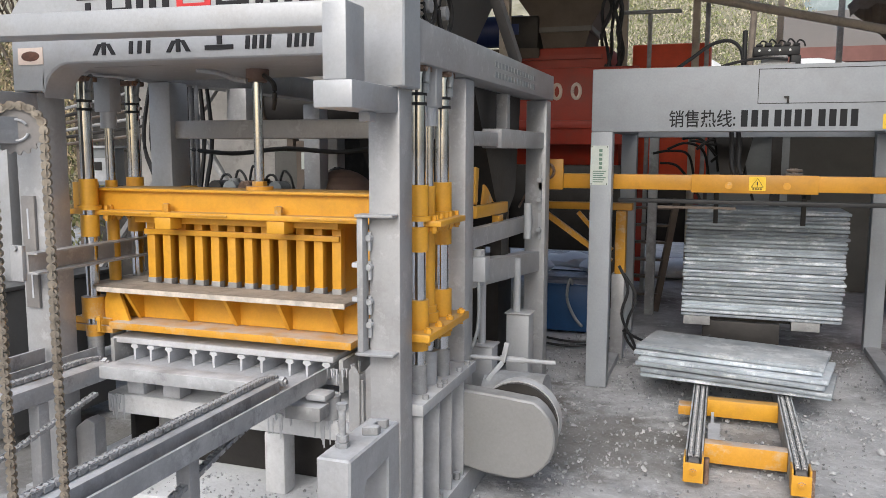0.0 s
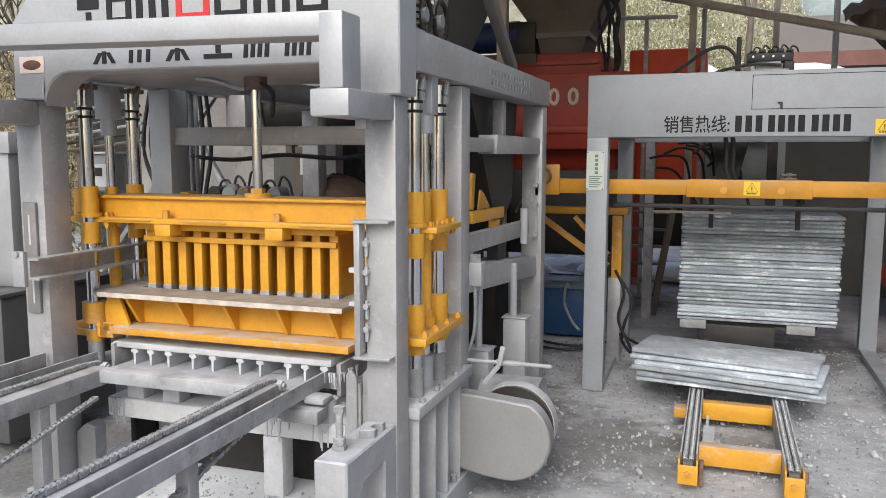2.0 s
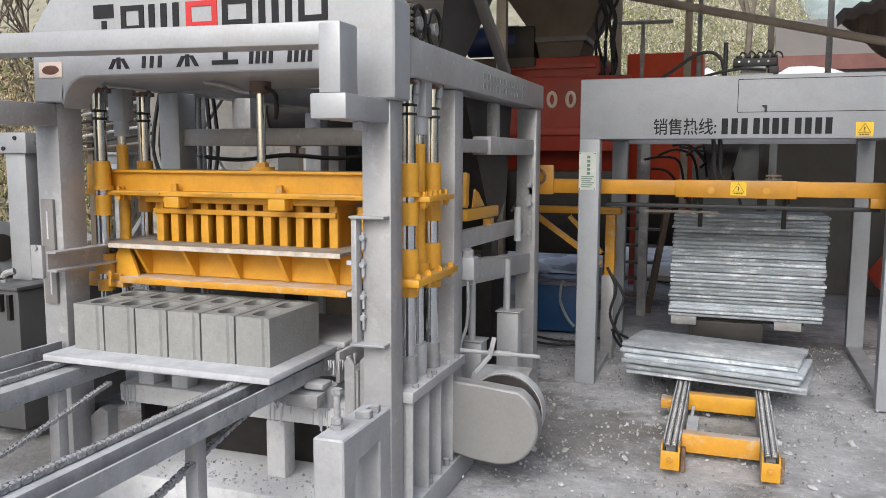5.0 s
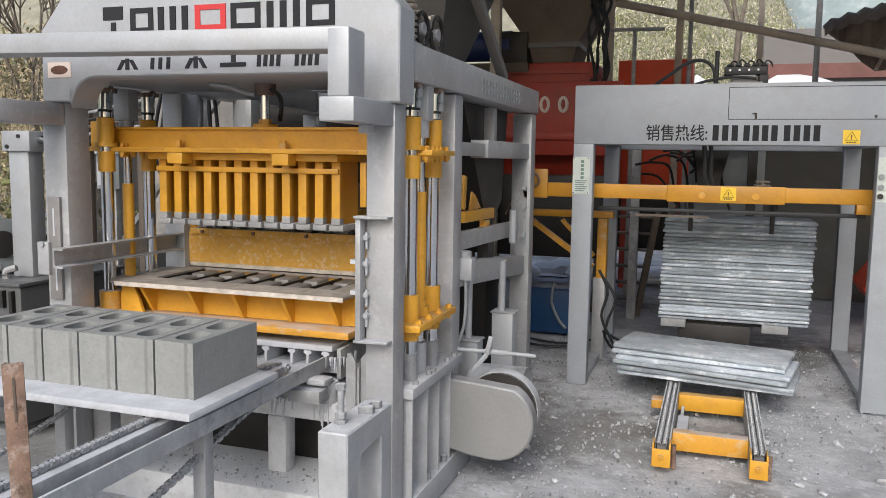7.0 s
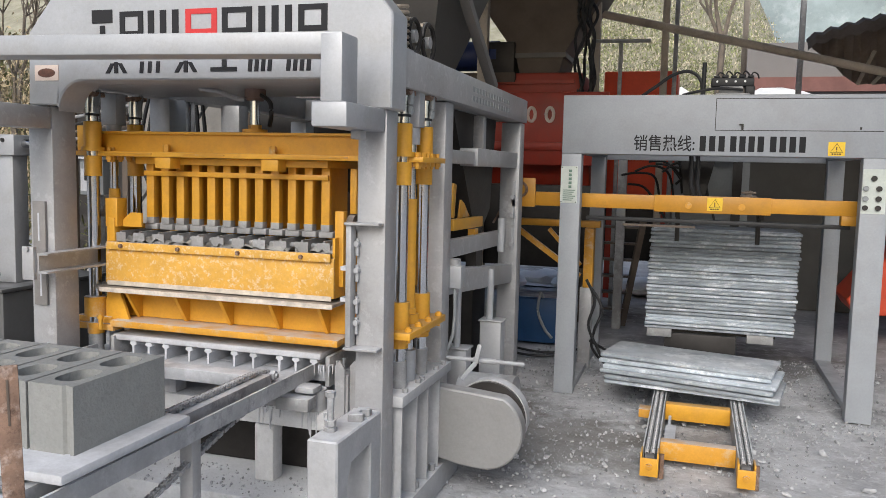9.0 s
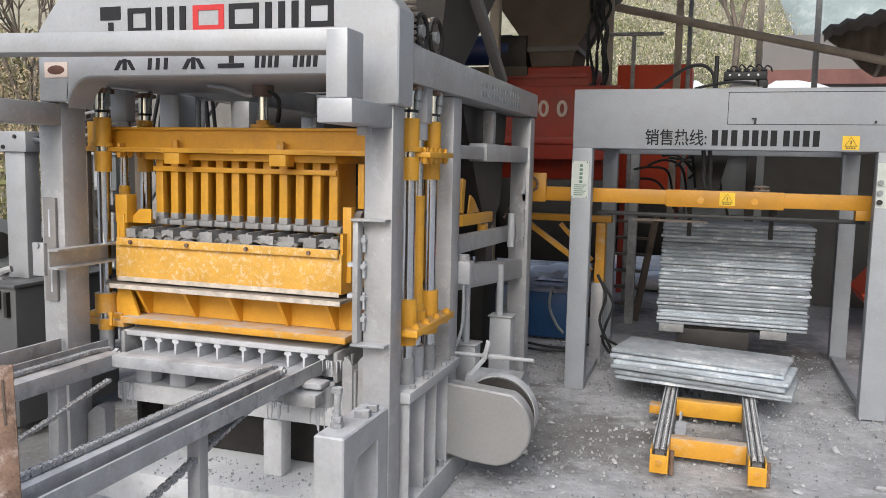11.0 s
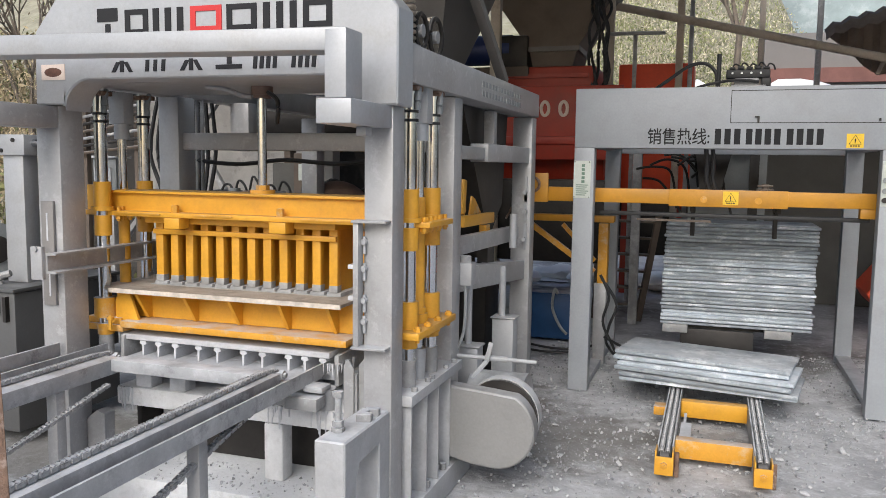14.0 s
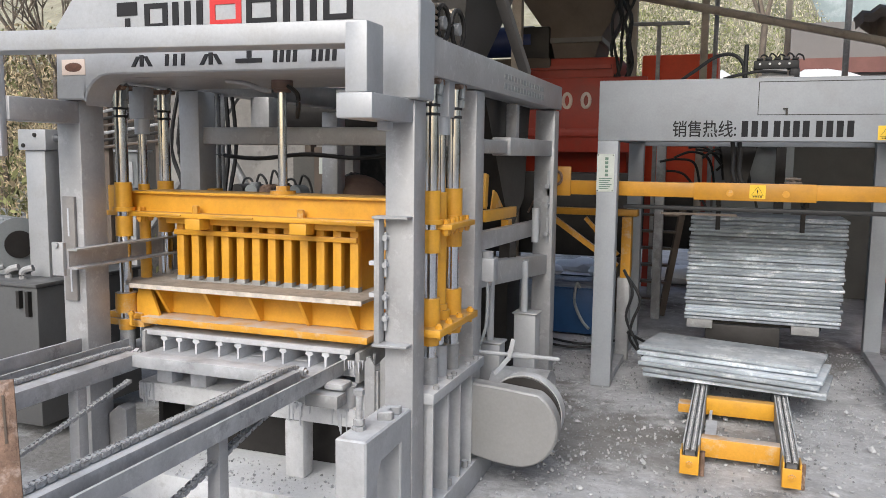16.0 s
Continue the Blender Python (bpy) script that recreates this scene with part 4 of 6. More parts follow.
for x0, sgn in ((-1.398, 1), (-2.50, -1)):
    b = prism(B(), [(x0 - sgn * u, z) for u, z in ((0, 0.585), (0, 0.646), (0.010, 0.646), (0.010, 0.585))], "y", 0.35, 2.86)
    rl = part("rail", b, CONVEYOR_STEEL, conv)
    part("rail_bed", prism(B(), [(x0 - sgn * u, z) for u, z in ((0.0102, 0.588), (0.0102, 0.598), (0.089, 0.598), (0.089, 0.588))], "y", 0.36, 2.66), RAIL_BED, rl, "channel bed coloured dark for the shade in the gap")
for x0, x1 in ((-1.575, -1.488), (-2.41, -2.27)):
    part("inner_rail", bx(B(), x0, x1, 0.35, 2.66, 0.575, 0.642, 0.004), CONVEYOR_STEEL, conv)
part("cross_member", bx(B(), -2.27, -1.575, 2.60, 2.68, 0.592, 0.643, 0.004), CONVEYOR_STEEL, conv)
part("cross_member", bx(B(), -2.27, -1.50, 1.25, 1.31, 0.50, 0.56, 0.004), CONVEYOR_STEEL, conv)
for x, y in ((-1.445, 2.02), (-2.30, 2.30), (-1.445, 0.9), (-2.30, 0.9)):
    part("leg", bx(B(), x - 0.025, x + 0.025, y, y + 0.05, 0, 0.574, 0.004), GREY, conv)
part("tray", bx(B(), -2.9, -1.55, 1.2, 1.9, 0.10, 0.13, 0.004), STEEL_DUSTY, conv)


def chain_mesh(pts, pitch=0.0191, w=0.016, ph=0.016, rr=0.009):
    """Roller chain along a polyline: plates and rollers, joined."""
    b = B()
    pts = [Vector(p) for p in pts]
    segs = []
    for a, c in zip(pts, pts[1:]):
        n = max(1, round((c - a).length / pitch))
        segs += [a.lerp(c, k / n) for k in range(n)]
    segs.append(pts[-1])
    for k, (a, c) in enumerate(zip(segs, segs[1:])):
        d = (c - a).normalized()
        s = d.cross(Vector((0, 0, 1)))
        if s.length < 0.2:
            s = Vector((1, 0, 0))
        s.normalize()
        o = w * (0.55 if k % 2 else 0.85)
        for sg in (-1, 1):
            bar(b, a + s * o * sg - d * 0.004, c + s * o * sg + d * 0.004, 0.004, ph * (0.72 if k % 2 else 0.9))
        cy(b, a - s * w, a + s * w, rr * 0.55, 6)
        cy(b, a - s * w * 0.5, a + s * w * 0.5, rr, 8)
    return b


for x in (-1.535, -2.355):
    part("drive_chain", chain_mesh([(x, 0.4, 0.654), (x, 2.60, 0.654), (x, 2.69, 0.645), (x, 2.71, 0.62)]), CHAIN_DUSTY, conv)
    b = cy(B(), (x - 0.012, 2.69, 0.628), (x + 0.012, 2.69, 0.628), 0.024, 14)
    cy(b, (x - 0.04, 2.69, 0.630), (x + 0.06, 2.69, 0.630), 0.010, 10)
    cy(b, (x + 0.03, 2.69, 0.630), (x + 0.05, 2.69, 0.630), 0.02, 6)
    part("idler_roller", b, STEEL_DUSTY, conv)
part("return_chain", chain_mesh([(-1.44, 2.50, 0.60), (-1.44, 2.246, 0.553), (-1.44, 1.909, 0.473), (-1.44, 1.4, 0.37), (-1.44, 0.8, 0.34)], w=0.014, ph=0.016, rr=0.008), CHAIN_DUSTY, conv)
part("return_chain", chain_mesh([(-2.2, 2.50, 0.565), (-2.2, 2.147, 0.485), (-2.2, 1.99, 0.452), (-2.2, 1.4, 0.36), (-2.2, 0.8, 0.35)], w=0.012, ph=0.015, rr=0.007), CHAIN_DUSTY, conv)
# side guide behind the left rail
part("side_guide", bx(B(), -2.53, -2.515, 0.6, 2.58, 0.60, 0.70, 0.002), CONVEYOR_STEEL, conv)

# ---- tamper head (moves up and down) ----
head = thing("tamper_head", "yellow steel crosshead with a row of tampers", "tamper head")


def hp(name, b, material=YELLOW, parent=None, label=""):
    return part(name, b, material, parent or head, label)


hp("crosshead_plate", bx(B(), -2.63, -0.925, 2.86, 3.16, 1.222, 1.244, 0.003))
b = bx(B(), -2.52, -1.05, 2.925, 2.945, 1.244, 1.324)
bx(b, -2.52, -1.05, 2.90, 3.12, 1.324, 1.336, 0.002)
bx(b, -2.52, -1.05, 3.08, 3.10, 1.244, 1.324)
hp("crosshead_beam", b)
for pair, xc in zip(GUIDES, LIFTS):
    for xg, y in pair:
        b = cy(B(), (xg, y, 1.13), (xg, y, 1.222), 0.038, 20)
        cy(b, (xg, y, 1.244), (xg, y, 1.375), 0.038, 20)
        cy(b, (xg, y, 1.244), (xg, y, 1.262), 0.050, 20)
        hp("guide_bush", b)
    for y in (2.91, 2.96, 3.02, 3.07, 3.15, 2.885):
        b = cy(B(), (xc + 0.06, y, 1.196), (xc + 0.06, y, 1.262), 0.009, 6)
        cy(b, (xc + 0.06, y, 1.205), (xc + 0.06, y, 1.222), 0.015, 6)
        hp("bush_bolt", b, YELLOW)
hp("end_block", bx(B(), -2.62, -2.52, 2.88, 2.93, 1.244, 1.36, 0.004))
for x in (-2.14, -1.61):
    b = cy(B(), (x, 2.885, 1.244), (x, 2.885, 1.275), 0.017, 6)
    cy(b, (x, 2.885, 1.262), (x, 2.885, 1.278), 0.013, 12)
    hp("clamp_bolt", b, YELLOW_WORN, label="brown-stained clamp bolt")
    hp("clamp", bx(B(), x - 0.04, x + 0.04, 2.855, 2.93, 1.172, 1.221, 0.004))
for x0, x1 in ((-2.45, -2.2), (-2.03, -1.83), (-1.5, -1.25)):
    hp("seam_strip", bx(B(), x0, x1, 2.853, 2.86, 1.232, 1.238), YELLOW_WORN)
hp("under_plate", bx(B(), -2.34, -1.375, 2.93, 3.40, 1.19, 1.221, 0.003))
hp("front_strip", bx(B(), -2.325, -1.39, 2.965, 2.98, 1.137, 1.160, 0.002))
for k in range(12):
    x = -2.322 + k * 0.0812
    b = bx(B(), x, x + 0.040, 2.981, 3.02, 0.915, 1.19, 0.003)
    bx(b, x + 0.014, x + 0.026, 3.02, 3.20, 0.915, 1.19)
    tp = hp("tamper", b)
    part("shoe", bx(B(), x - 0.014, x + 0.054, 2.985, 3.365, 0.888, 0.915, 0.004), STEEL_DUSTY, tp, "cement-caked grey steel shoe")
    part("splash_band", bx(B(), x - 0.001, x + 0.041, 2.979, 3.02, 0.915, 0.945, 0.002), STEEL_DUSTY, tp, "grey cement splash on the foot")
hp("piston_rod", cy(B(), (-1.752, 2.98, 1.336), (-1.752, 2.98, 1.80), 0.020, 20), CHROME, label="polished chrome piston rod")
b = cy(B(), (-1.752, 2.98, 1.336), (-1.752, 2.98, 1.352), 0.055, 18)
cy(b, (-1.752, 2.98, 1.352), (-1.752, 2.98, 1.372), 0.030, 6)
hp("rod_clevis", b, YELLOW_WORN)
hp("side_bracket", bx(B(), -1.28, -1.25, 2.95, 3.3, 1.0, 1.19, 0.003))

# ---- mould (moves up and down) ----
mould = thing("mould_box", "yellow steel block mould with gussets and dusty rim", "mould")


def mp(name, b, material=YELLOW, parent=None, label=""):
    return part(name, b, material, parent or mould, label)


# rim plate with six pairs of openings
b = B()
x0, x1, y0, y1 = -2.55, -1.288, 2.80, 3.52
cx0, cx1, cy0, cy1 = -2.355, -1.415, 2.978, 3.372
prism(b, [(x0, y0 + 0.07), (-2.44, y0), (x1, y0), (x1, cy0), (x0, cy0)], "z", 0.905, 0.918)
bx(b, x0, x1, cy1, y1, 0.905, 0.918)
bx(b, x0, cx0, cy0, cy1, 0.905, 0.918)
bx(b, cx1, x1, cy0, cy1, 0.905, 0.918)
mp("rim_plate", b, RIM, label="rim plate under brown-grey cement crust")
mp("rim_edge", bx(B(), -2.44, -1.286, 2.796, 2.80, 0.900, 0.92), RIM_EDGE, label="pale worn edge of the rim")
for k in range(7):
    x = cx0 + k * (cx1 - cx0) / 6
    mp("cavity_wall", bx(B(), x - 0.005, x + 0.005, cy0, cy1, 0.72, 0.91), DARK_STEEL)
for k in range(6):
    for q in range(2):
        xc = cx0 + (k + 0.5) * (cx1 - cx0) / 6
        yc = cy0 + (0.27 + 0.46 * q) * (cy1 - cy0)
        mp("core", bx(B(), xc - 0.04, xc + 0.04, yc - 0.065, yc + 0.065, 0.72, 0.912, 0.01), SPROCKET)
mp("front_plate", bx(B(), -2.42, -1.30, 2.945, 2.965, 0.77, 0.905))
mp("back_plate", bx(B(), -2.42, -1.30, 3.385, 3.405, 0.77, 0.905))
mp("end_plate", bx(B(), -2.44, -2.42, 2.945, 3.405, 0.77, 0.905))
mp("end_plate", bx(B(), -1.30, -1.28, 2.945, 3.405, 0.77, 0.905))
b = bx(B(), -2.40, -1.27, 2.815, 2.96, 0.738, 0.768, 0.003)
bx(b, -2.40, -1.27, 3.39, 3.5, 0.738, 0.768, 0.003)
mp("bottom_flange", b, YELLOW_WORN)
for x in (-2.33, -2.075, -1.845, -1.60, -1.37):
    mp("gusset", prism(B(), [(2.83, 0.905), (2.945, 0.905), (2.945, 0.77), (2.925, 0.77)], "x", x - 0.008, x + 0.008))
b = prism(B(), [(-2.455, 0.86), (-2.43, 0.905), (-2.385, 0.905), (-2.33, 0.76), (-2.455, 0.76)], "y", 2.86, 2.875)
mp("end_gusset", b)
for pair, xc, s in zip(GUIDES, LIFTS, (1, -1)):
    low = 0.0 if s > 0 else -0.062
    mp("guide_plate", bx(B(), xc - (0.075 if s > 0 else 0.10), xc + 0.088, 2.76 if s > 0 else 2.845, 3.24, 0.806 + low, 0.836 + low, 0.004), YELLOW if s > 0 else YELLOW_WORN)
    if s > 0:
        mp("arm", bx(B(), -1.28, xc - 0.06, 2.93, 3.2, 0.80, 0.835, 0.004))
    else:
        mp("arm", bx(B(), -2.612, -2.401, 2.835, 2.90, 0.712, 0.743, 0.004), YELLOW_WORN, label="cement-stained yellow arm")
        mp("arm_block", bx(B(), -2.50, -2.456, 2.87, 2.93, 0.775, 0.852, 0.004), YELLOW_WORN)
    for xg, y in pair:
        b = cy(B(), (xg, y, 0.836 + low), (xg, y, 0.945 + 1.3 * low), 0.040 if s > 0 else 0.050, 20)
        cy(b, (xg, y, 0.755 + low), (xg, y, 0.806 + low), 0.038, 18)
        mp("guide_bush", b, YELLOW if s > 0 else YELLOW_WORN)
    b = cy(B(), (xc, 2.99, 0.836), (xc, 2.99, 0.875), 0.042, 18)
    cy(b, (xc, 2.99, 0.875), (xc, 2.99, 0.90), 0.032, 18)
    cy(b, (xc, 2.99, 0.90), (xc, 2.99, 1.36), 0.026, 18)
    mp("lift_tube", b)
    for y in (2.80, 2.92, 3.05, 3.19):
        b = B()
        cy(b, (xc + 0.068, y, 0.79 + low), (xc + 0.068, y, 0.856 + low), 0.009, 6)
        cy(b, (xc + 0.068, y, 0.836 + low), (xc + 0.068, y, 0.85 + low), 0.016, 6)
        mp("plate_bolt", b)
mp("mould_spring", spring(B(), -2.36, 3.0, 0.64, 0.75, 0.022, 0.006, 6), STEEL_DUSTY)

# ---- feed box (slides forward and back) ----
feed = thing("feed_box", "yellow cement-splashed sliding feed box", "feed box")
fx0, fx1, fy0, fy1 = -2.447, -1.305, 2.85, 3.30


def fp(name, b, material=YELLOW_DUSTY, parent=None, label=""):
    return part(name, b, material, parent or feed, label)


fp("front_plate", bx(B(), fx0, fx1, fy0, fy0 + 0.012, 0.935, 1.105, 0.002))
fp("top_strip", bx(B(), fx0 + 0.02, fx1 - 0.01, fy0 - 0.018, fy0, 1.09, 1.125, 0.002))
fp("back_plate", bx(B(), fx0, fx1, fy1, fy1 + 0.012, 0.935, 1.22))
fp("side_plate", bx(B(), fx0, fx0 + 0.012, fy0 + 0.012, fy1, 0.935, 1.19), YELLOW)
fp("side_plate", bx(B(), fx1 - 0.012, fx1, fy0 + 0.012, fy1, 0.935, 1.19), YELLOW)
fp("corner_post", bx(B(), fx0, fx0 + 0.04, fy0 + 0.013, fy0 + 0.05, 1.105, 1.23, 0.003), YELLOW)
fp("corner_post", bx(B(), fx1 - 0.02, fx1 + 0.02, fy0 + 0.05, fy0 + 0.09, 0.98, 1.30, 0.003), YELLOW)
fp("rubber_lip", bx(B(), fx0 + 0.01, fx1 - 0.01, fy0 - 0.004, fy0 + 0.0, 0.925, 0.945), RIM_EDGE)
for k in range(11):
    x = fx0 + 0.06 + k * (fx1 - fx0 - 0.12) / 10
    b = bx(B(), x - 0.004, x + 0.004, fy0 + 0.03, fy0 + 0.25, 1.11, 1.172)
    bx(b, x - 0.03, x + 0.03, fy0 + 0.025, fy0 + 0.03, 1.12, 1.165)
    fp("agitator_blade", b, STEEL_DUSTY)
for k in range(2):
    fp("agitator_shaft", cy(B(), (fx0, fy0 + 0.12 + k * 0.18, 1.14), (fx1, fy0 + 0.12 + k * 0.18, 1.14), 0.012, 10), STEEL_DUSTY)
b = bx(B(), fx0 + 0.013, fx1 - 0.013, fy0 + 0.013, fy1 - 0.001, 1.06, 1.10)
gx, gy = 70, 26
mg = [[b.verts.new((fx0 + 0.013 + (fx1 - fx0 - 0.026) * i / gx, fy0 + 0.013 + (fy1 - fy0 - 0.014) * j / gy,
                    1.128 + 0.035 * noise.noise((i * 0.35, j * 0.35, 1)) + 0.018 * noise.noise((i * 1.1, j * 1.1, 5)))) for j in range(gy + 1)] for i in range(gx + 1)]
for i in range(gx):
    for j in range(gy):
        b.faces.new((mg[i][j], mg[i + 1][j], mg[i + 1][j + 1], mg[i][j + 1]))
fp("mortar", b, BLOCK, label="heap of damp grey concrete")
for k in range(4):
    fp("strip_bolt", cy(B(), (fx0 + 0.1 + k * 0.3, fy0 - 0.03, 1.108), (fx0 + 0.1 + k * 0.3, fy0, 1.108), 0.009, 8), RUST)
fp("roller_wheel", cy(B(), (fx1 + 0.02, fy0 + 0.12, 1.235), (fx1 + 0.05, fy0 + 0.12, 1.235), 0.05, 20), BROWN_STEEL, label="rusty flanged roller wheel")
fp("side_bracket", bx(B(), fx0 - 0.015, fx0 + 0.05, fy0 + 0.02, fy0 + 0.09, 1.19, 1.32, 0.004), YELLOW)
fp("side_plate", prism(B(), [(fx0 + 0.05, 1.19), (fx0 + 0.15, 1.19), (fx0 + 0.15, 1.255), (fx0 + 0.09, 1.255), (fx0 + 0.05, 1.22)], "y", fy0 + 0.06, fy0 + 0.072), YELLOW)
b = cy(B(), (fx0 - 0.055, fy0 + 0.10, 1.265), (fx0 - 0.016, fy0 + 0.10, 1.265), 0.045, 20)
cy(b, (fx0 - 0.12, fy0 + 0.10, 1.245), (fx0 - 0.055, fy0 + 0.10, 1.245), 0.018, 12)
fp("roller_wheel", b, BROWN_STEEL, label="rusty flanged roller wheel")
fp("roller_hub", cy(B(), (fx1 + 0.05, fy0 + 0.12, 1.235), (fx1 + 0.07, fy0 + 0.12, 1.235), 0.022, 12), STEEL_DUSTY)

# ---- pallets and fresh blocks ----
load = single("loaded_pallet", bx(B(), -2.42, -1.365, 2.855, 3.40, 0.669, 0.697, 0.006), PALLET_WHITE, "white cement-dusted pallet under six fresh concrete blocks", "pallet")


def block_mesh():
    w, l, h = 0.148, 0.39, 0.19
    b = B()
    outer = [(-w / 2, -l / 2), (w / 2 - 0.035, -l / 2), (w / 2 - 0.028, -l / 2 + 0.008), (w / 2 - 0.020, -l / 2 + 0.008), (w / 2 - 0.013, -l / 2), (w / 2, -l / 2), (w / 2, l / 2), (-w / 2, l / 2)]
    holes = []
    for yc in (-0.088, 0.088):
        holes.append([(0.043 * math.copysign(abs(math.cos(a)) ** 0.7, math.cos(a)), yc + 0.068 * math.copysign(abs(math.sin(a)) ** 0.7, math.sin(a))) for a in [k * math.pi / 10 for k in range(20)]])
    for z, top in ((0.0, False), (h, True)):
        edges = []
        for loop in [outer] + holes:
            vs = [b.verts.new((x, y, z)) for x, y in loop]
            edges += [b.edges.new((vs[i], vs[(i + 1) % len(vs)])) for i in range(len(vs))]
        bmesh.ops.triangle_fill(b, edges=edges, use_beauty=True)
    b.verts.ensure_lookup_table()
    nv = len(outer) + 40
    st = 0
    for loop in [outer] + holes:
        n = len(loop)
        for i in range(n):
            j = (i + 1) % n
            b.faces.new((b.verts[st + i], b.verts[st + j], b.verts[nv + st + j], b.verts[nv + st + i]))
        st += n
    bmesh.ops.recalc_face_normals(b, faces=b.faces[:])
    return b


blocks = []
for k in range(6):
    if not blocks:
        ob = single("concrete_block", block_mesh(), BLOCK, "fresh damp grey hollow concrete block on the pallet", "concrete block", "fresh concrete blocks")
    else:
        ob = tagged(new("concrete_block", blocks[0][0].data), "fresh damp grey hollow concrete block on the pallet", "concrete block", "fresh concrete blocks")
    blocks.append((ob, -2.372 + 0.078 + k * 0.1565))

spare = single("empty_pallet", bx(B(), -2.42, -1.365, 2.855, 3.40, 0.669, 0.697, 0.006), PALLET_WHITE, "white cement-dusted empty pallet on the vibrating table", "pallet")

# ---- chain sprocket of the block stacker, near the camera ----
lift = thing("chain_lift", "worn steel sprocket with a hanging roller chain", "chain lift")
b = B()
pts = []
nt_ = 18
for k in range(nt_ * 4):
    a = k / (nt_ * 4) * 2 * math.pi
    r_ = 0.041 if k % 4 in (0, 1) else 0.047
    pts.append((r_ * math.cos(a), r_ * math.sin(a)))
prism(b, pts, "y", -0.005, 0.005)
sp = part("sprocket", b, SPROCKET, lift, "brown-grey steel sprocket wheel")
bm = B()
pipe(bm, [(0.02 * math.cos(a * 0.3 + 0.6), -0.008, 0.02 * math.sin(a * 0.3 + 0.6)) for a in range(19)], 0.0028, 6)
part("circlip", bm, SILVER, sp)


def lift_chain():
    b = B()
    p = [(-0.047, 0, -1.1 + 0.0166 * k) for k in range(67)]
    for k in range(0, 10):
        a = math.pi - k / 9 * math.pi
        p.append((0.047 * math.cos(a), 0, 0.047 * math.sin(a)))
    p += [(0.047, 0, -0.0166 * k) for k in range(1, 67)]
    p = [Vector(q) for q in p]
    for k, (a, c) in enumerate(zip(p, p[1:])):
        d = (c - a).normalized()
        s = Vector((0, 1, 0))
        o = 0.0100 if k % 2 else 0.0135
        for sg in (-1, 1):
            for e in (a, c):
                cy(b, e + s * (o * sg - 0.0015), e + s * (o * sg + 0.0015), 0.0086, 10)
            mid = (a + c) / 2
            bar(b, a + s * o * sg, c + s * o * sg, 0.003, 0.011)
        cy(b, a - s * 0.0168, a + s * 0.0168, 0.0038, 8)
        cy(b, a - s * 0.008, a + s * 0.008, 0.0058, 8)
    return b


part("roller_chain", lift_chain(), CHAIN_OLD, lift, "greasy rusty roller chain")
fill = single("concrete_fill", bx(B(), -2.355, -1.415, 2.978, 3.372, 0.9185, 0.9235, 0.001), BLOCK, "layer of fresh grey concrete brought by the feed box", "concrete")
part("arm", bar(B(), (0, 0.03, 0), (-0.787, -0.845, 0), 0.05, 0.05), GREY, lift)
part("mast", bx(B(), -0.84, -0.74, -0.90, -0.80, -1.532, 0.1), GREY, lift)
lift.matrix_world = pose(-1.24, 1.30, 1.532, 0, 0, 38)

# rusty angle post close to the camera
post = thing("rusty_post", "rusty perforated angle-iron post", "post")
b = bx(B(), -0.014, 0.014, -0.002, 0.002, 0, 1.205, 0.001)
bx(b, -0.014, -0.010, 0.002, 0.03, 0, 1.20)
part("angle", b, RUST, post)
part("slot", bx(B(), -0.0015, 0.0015, -0.0032, -0.002, 1.12, 1.185), BROWN_STEEL, post)
post.matrix_world = pose(-0.748, 0.675, 0, 0, -1.5, 40)

# ---- left neighbours: motor bench and post ----
cab = thing("oil_tank", "dark grey steel oil tank with a pump motor on top", "oil tank")
part("body", bx(B(), -3.85, -3.205, 3.0, 3.75, 0.08, 0.81, 0.008), CABINET_GREY, cab)
part("lid", bx(B(), -3.87, -3.195, 2.985, 3.77, 0.81, 0.83, 0.005), CABINET_GREY, cab)
b = bx(B(), -3.32, -3.30, 2.975, 3.0, 0.70, 0.79)
bx(b, -3.26, -3.24, 2.975, 3.0, 0.66, 0.79)
part("clip", b, DARK_STEEL, cab)
for k in range(3):
    part("pipe_elbow", pipe(B(), [(-3.6 + 0.1 * k, 3.1, 0.825), (-3.6 + 0.1 * k, 3.1, 0.87), (-3.55 + 0.1 * k, 3.12, 0.89)], 0.018), STEEL_DUSTY, cab)
mot = part("motor", cy(B(), (-3.72, 3.25, 1.0), (-3.38, 3.10, 1.0), 0.13, 28), MOTOR_GREY, cab, "grey cast electric motor")
b = B()
for k in range(16):
    a = k / 16 * 2 * math.pi
    bar(b, (-3.70, 3.24 + 0.0, 1.0), (-3.70, 3.24, 1.0 + 0.001), 0.001, 0.001)
    c = Vector((0, 0.135 * math.cos(a), 0.135 * math.sin(a)))
    bar(b, Vector((-3.66, 3.22, 1.0)) + c, Vector((-3.44, 3.125, 1.0)) + c, 0.006, 0.02)
part("cooling_fins", b, MOTOR_GREY, mot)
part("flange", cy(B(), (-3.38, 3.10, 1.0), (-3.355, 3.089, 1.0), 0.145, 28), MOTOR_GREY, mot)
part("bore", cy(B(), (-3.355, 3.089, 1.0), (-3.345, 3.084, 1.0), 0.075, 24), DARK_STEEL, mot)
mot.location = (-0.16, 0.10, 0.0)
part("motor_foot", bx(B(), -3.68, -3.42, 3.08, 3.28, 0.825, 0.88, 0.004), MOTOR_GREY, mot)
gp = thing("gate_post", "light grey steel post with a bolted head block", "post")
part("shaft", bx(B(), -3.455, -3.32, 3.2, 3.30, 0.83, 1.505, 0.005), SILVER, gp)
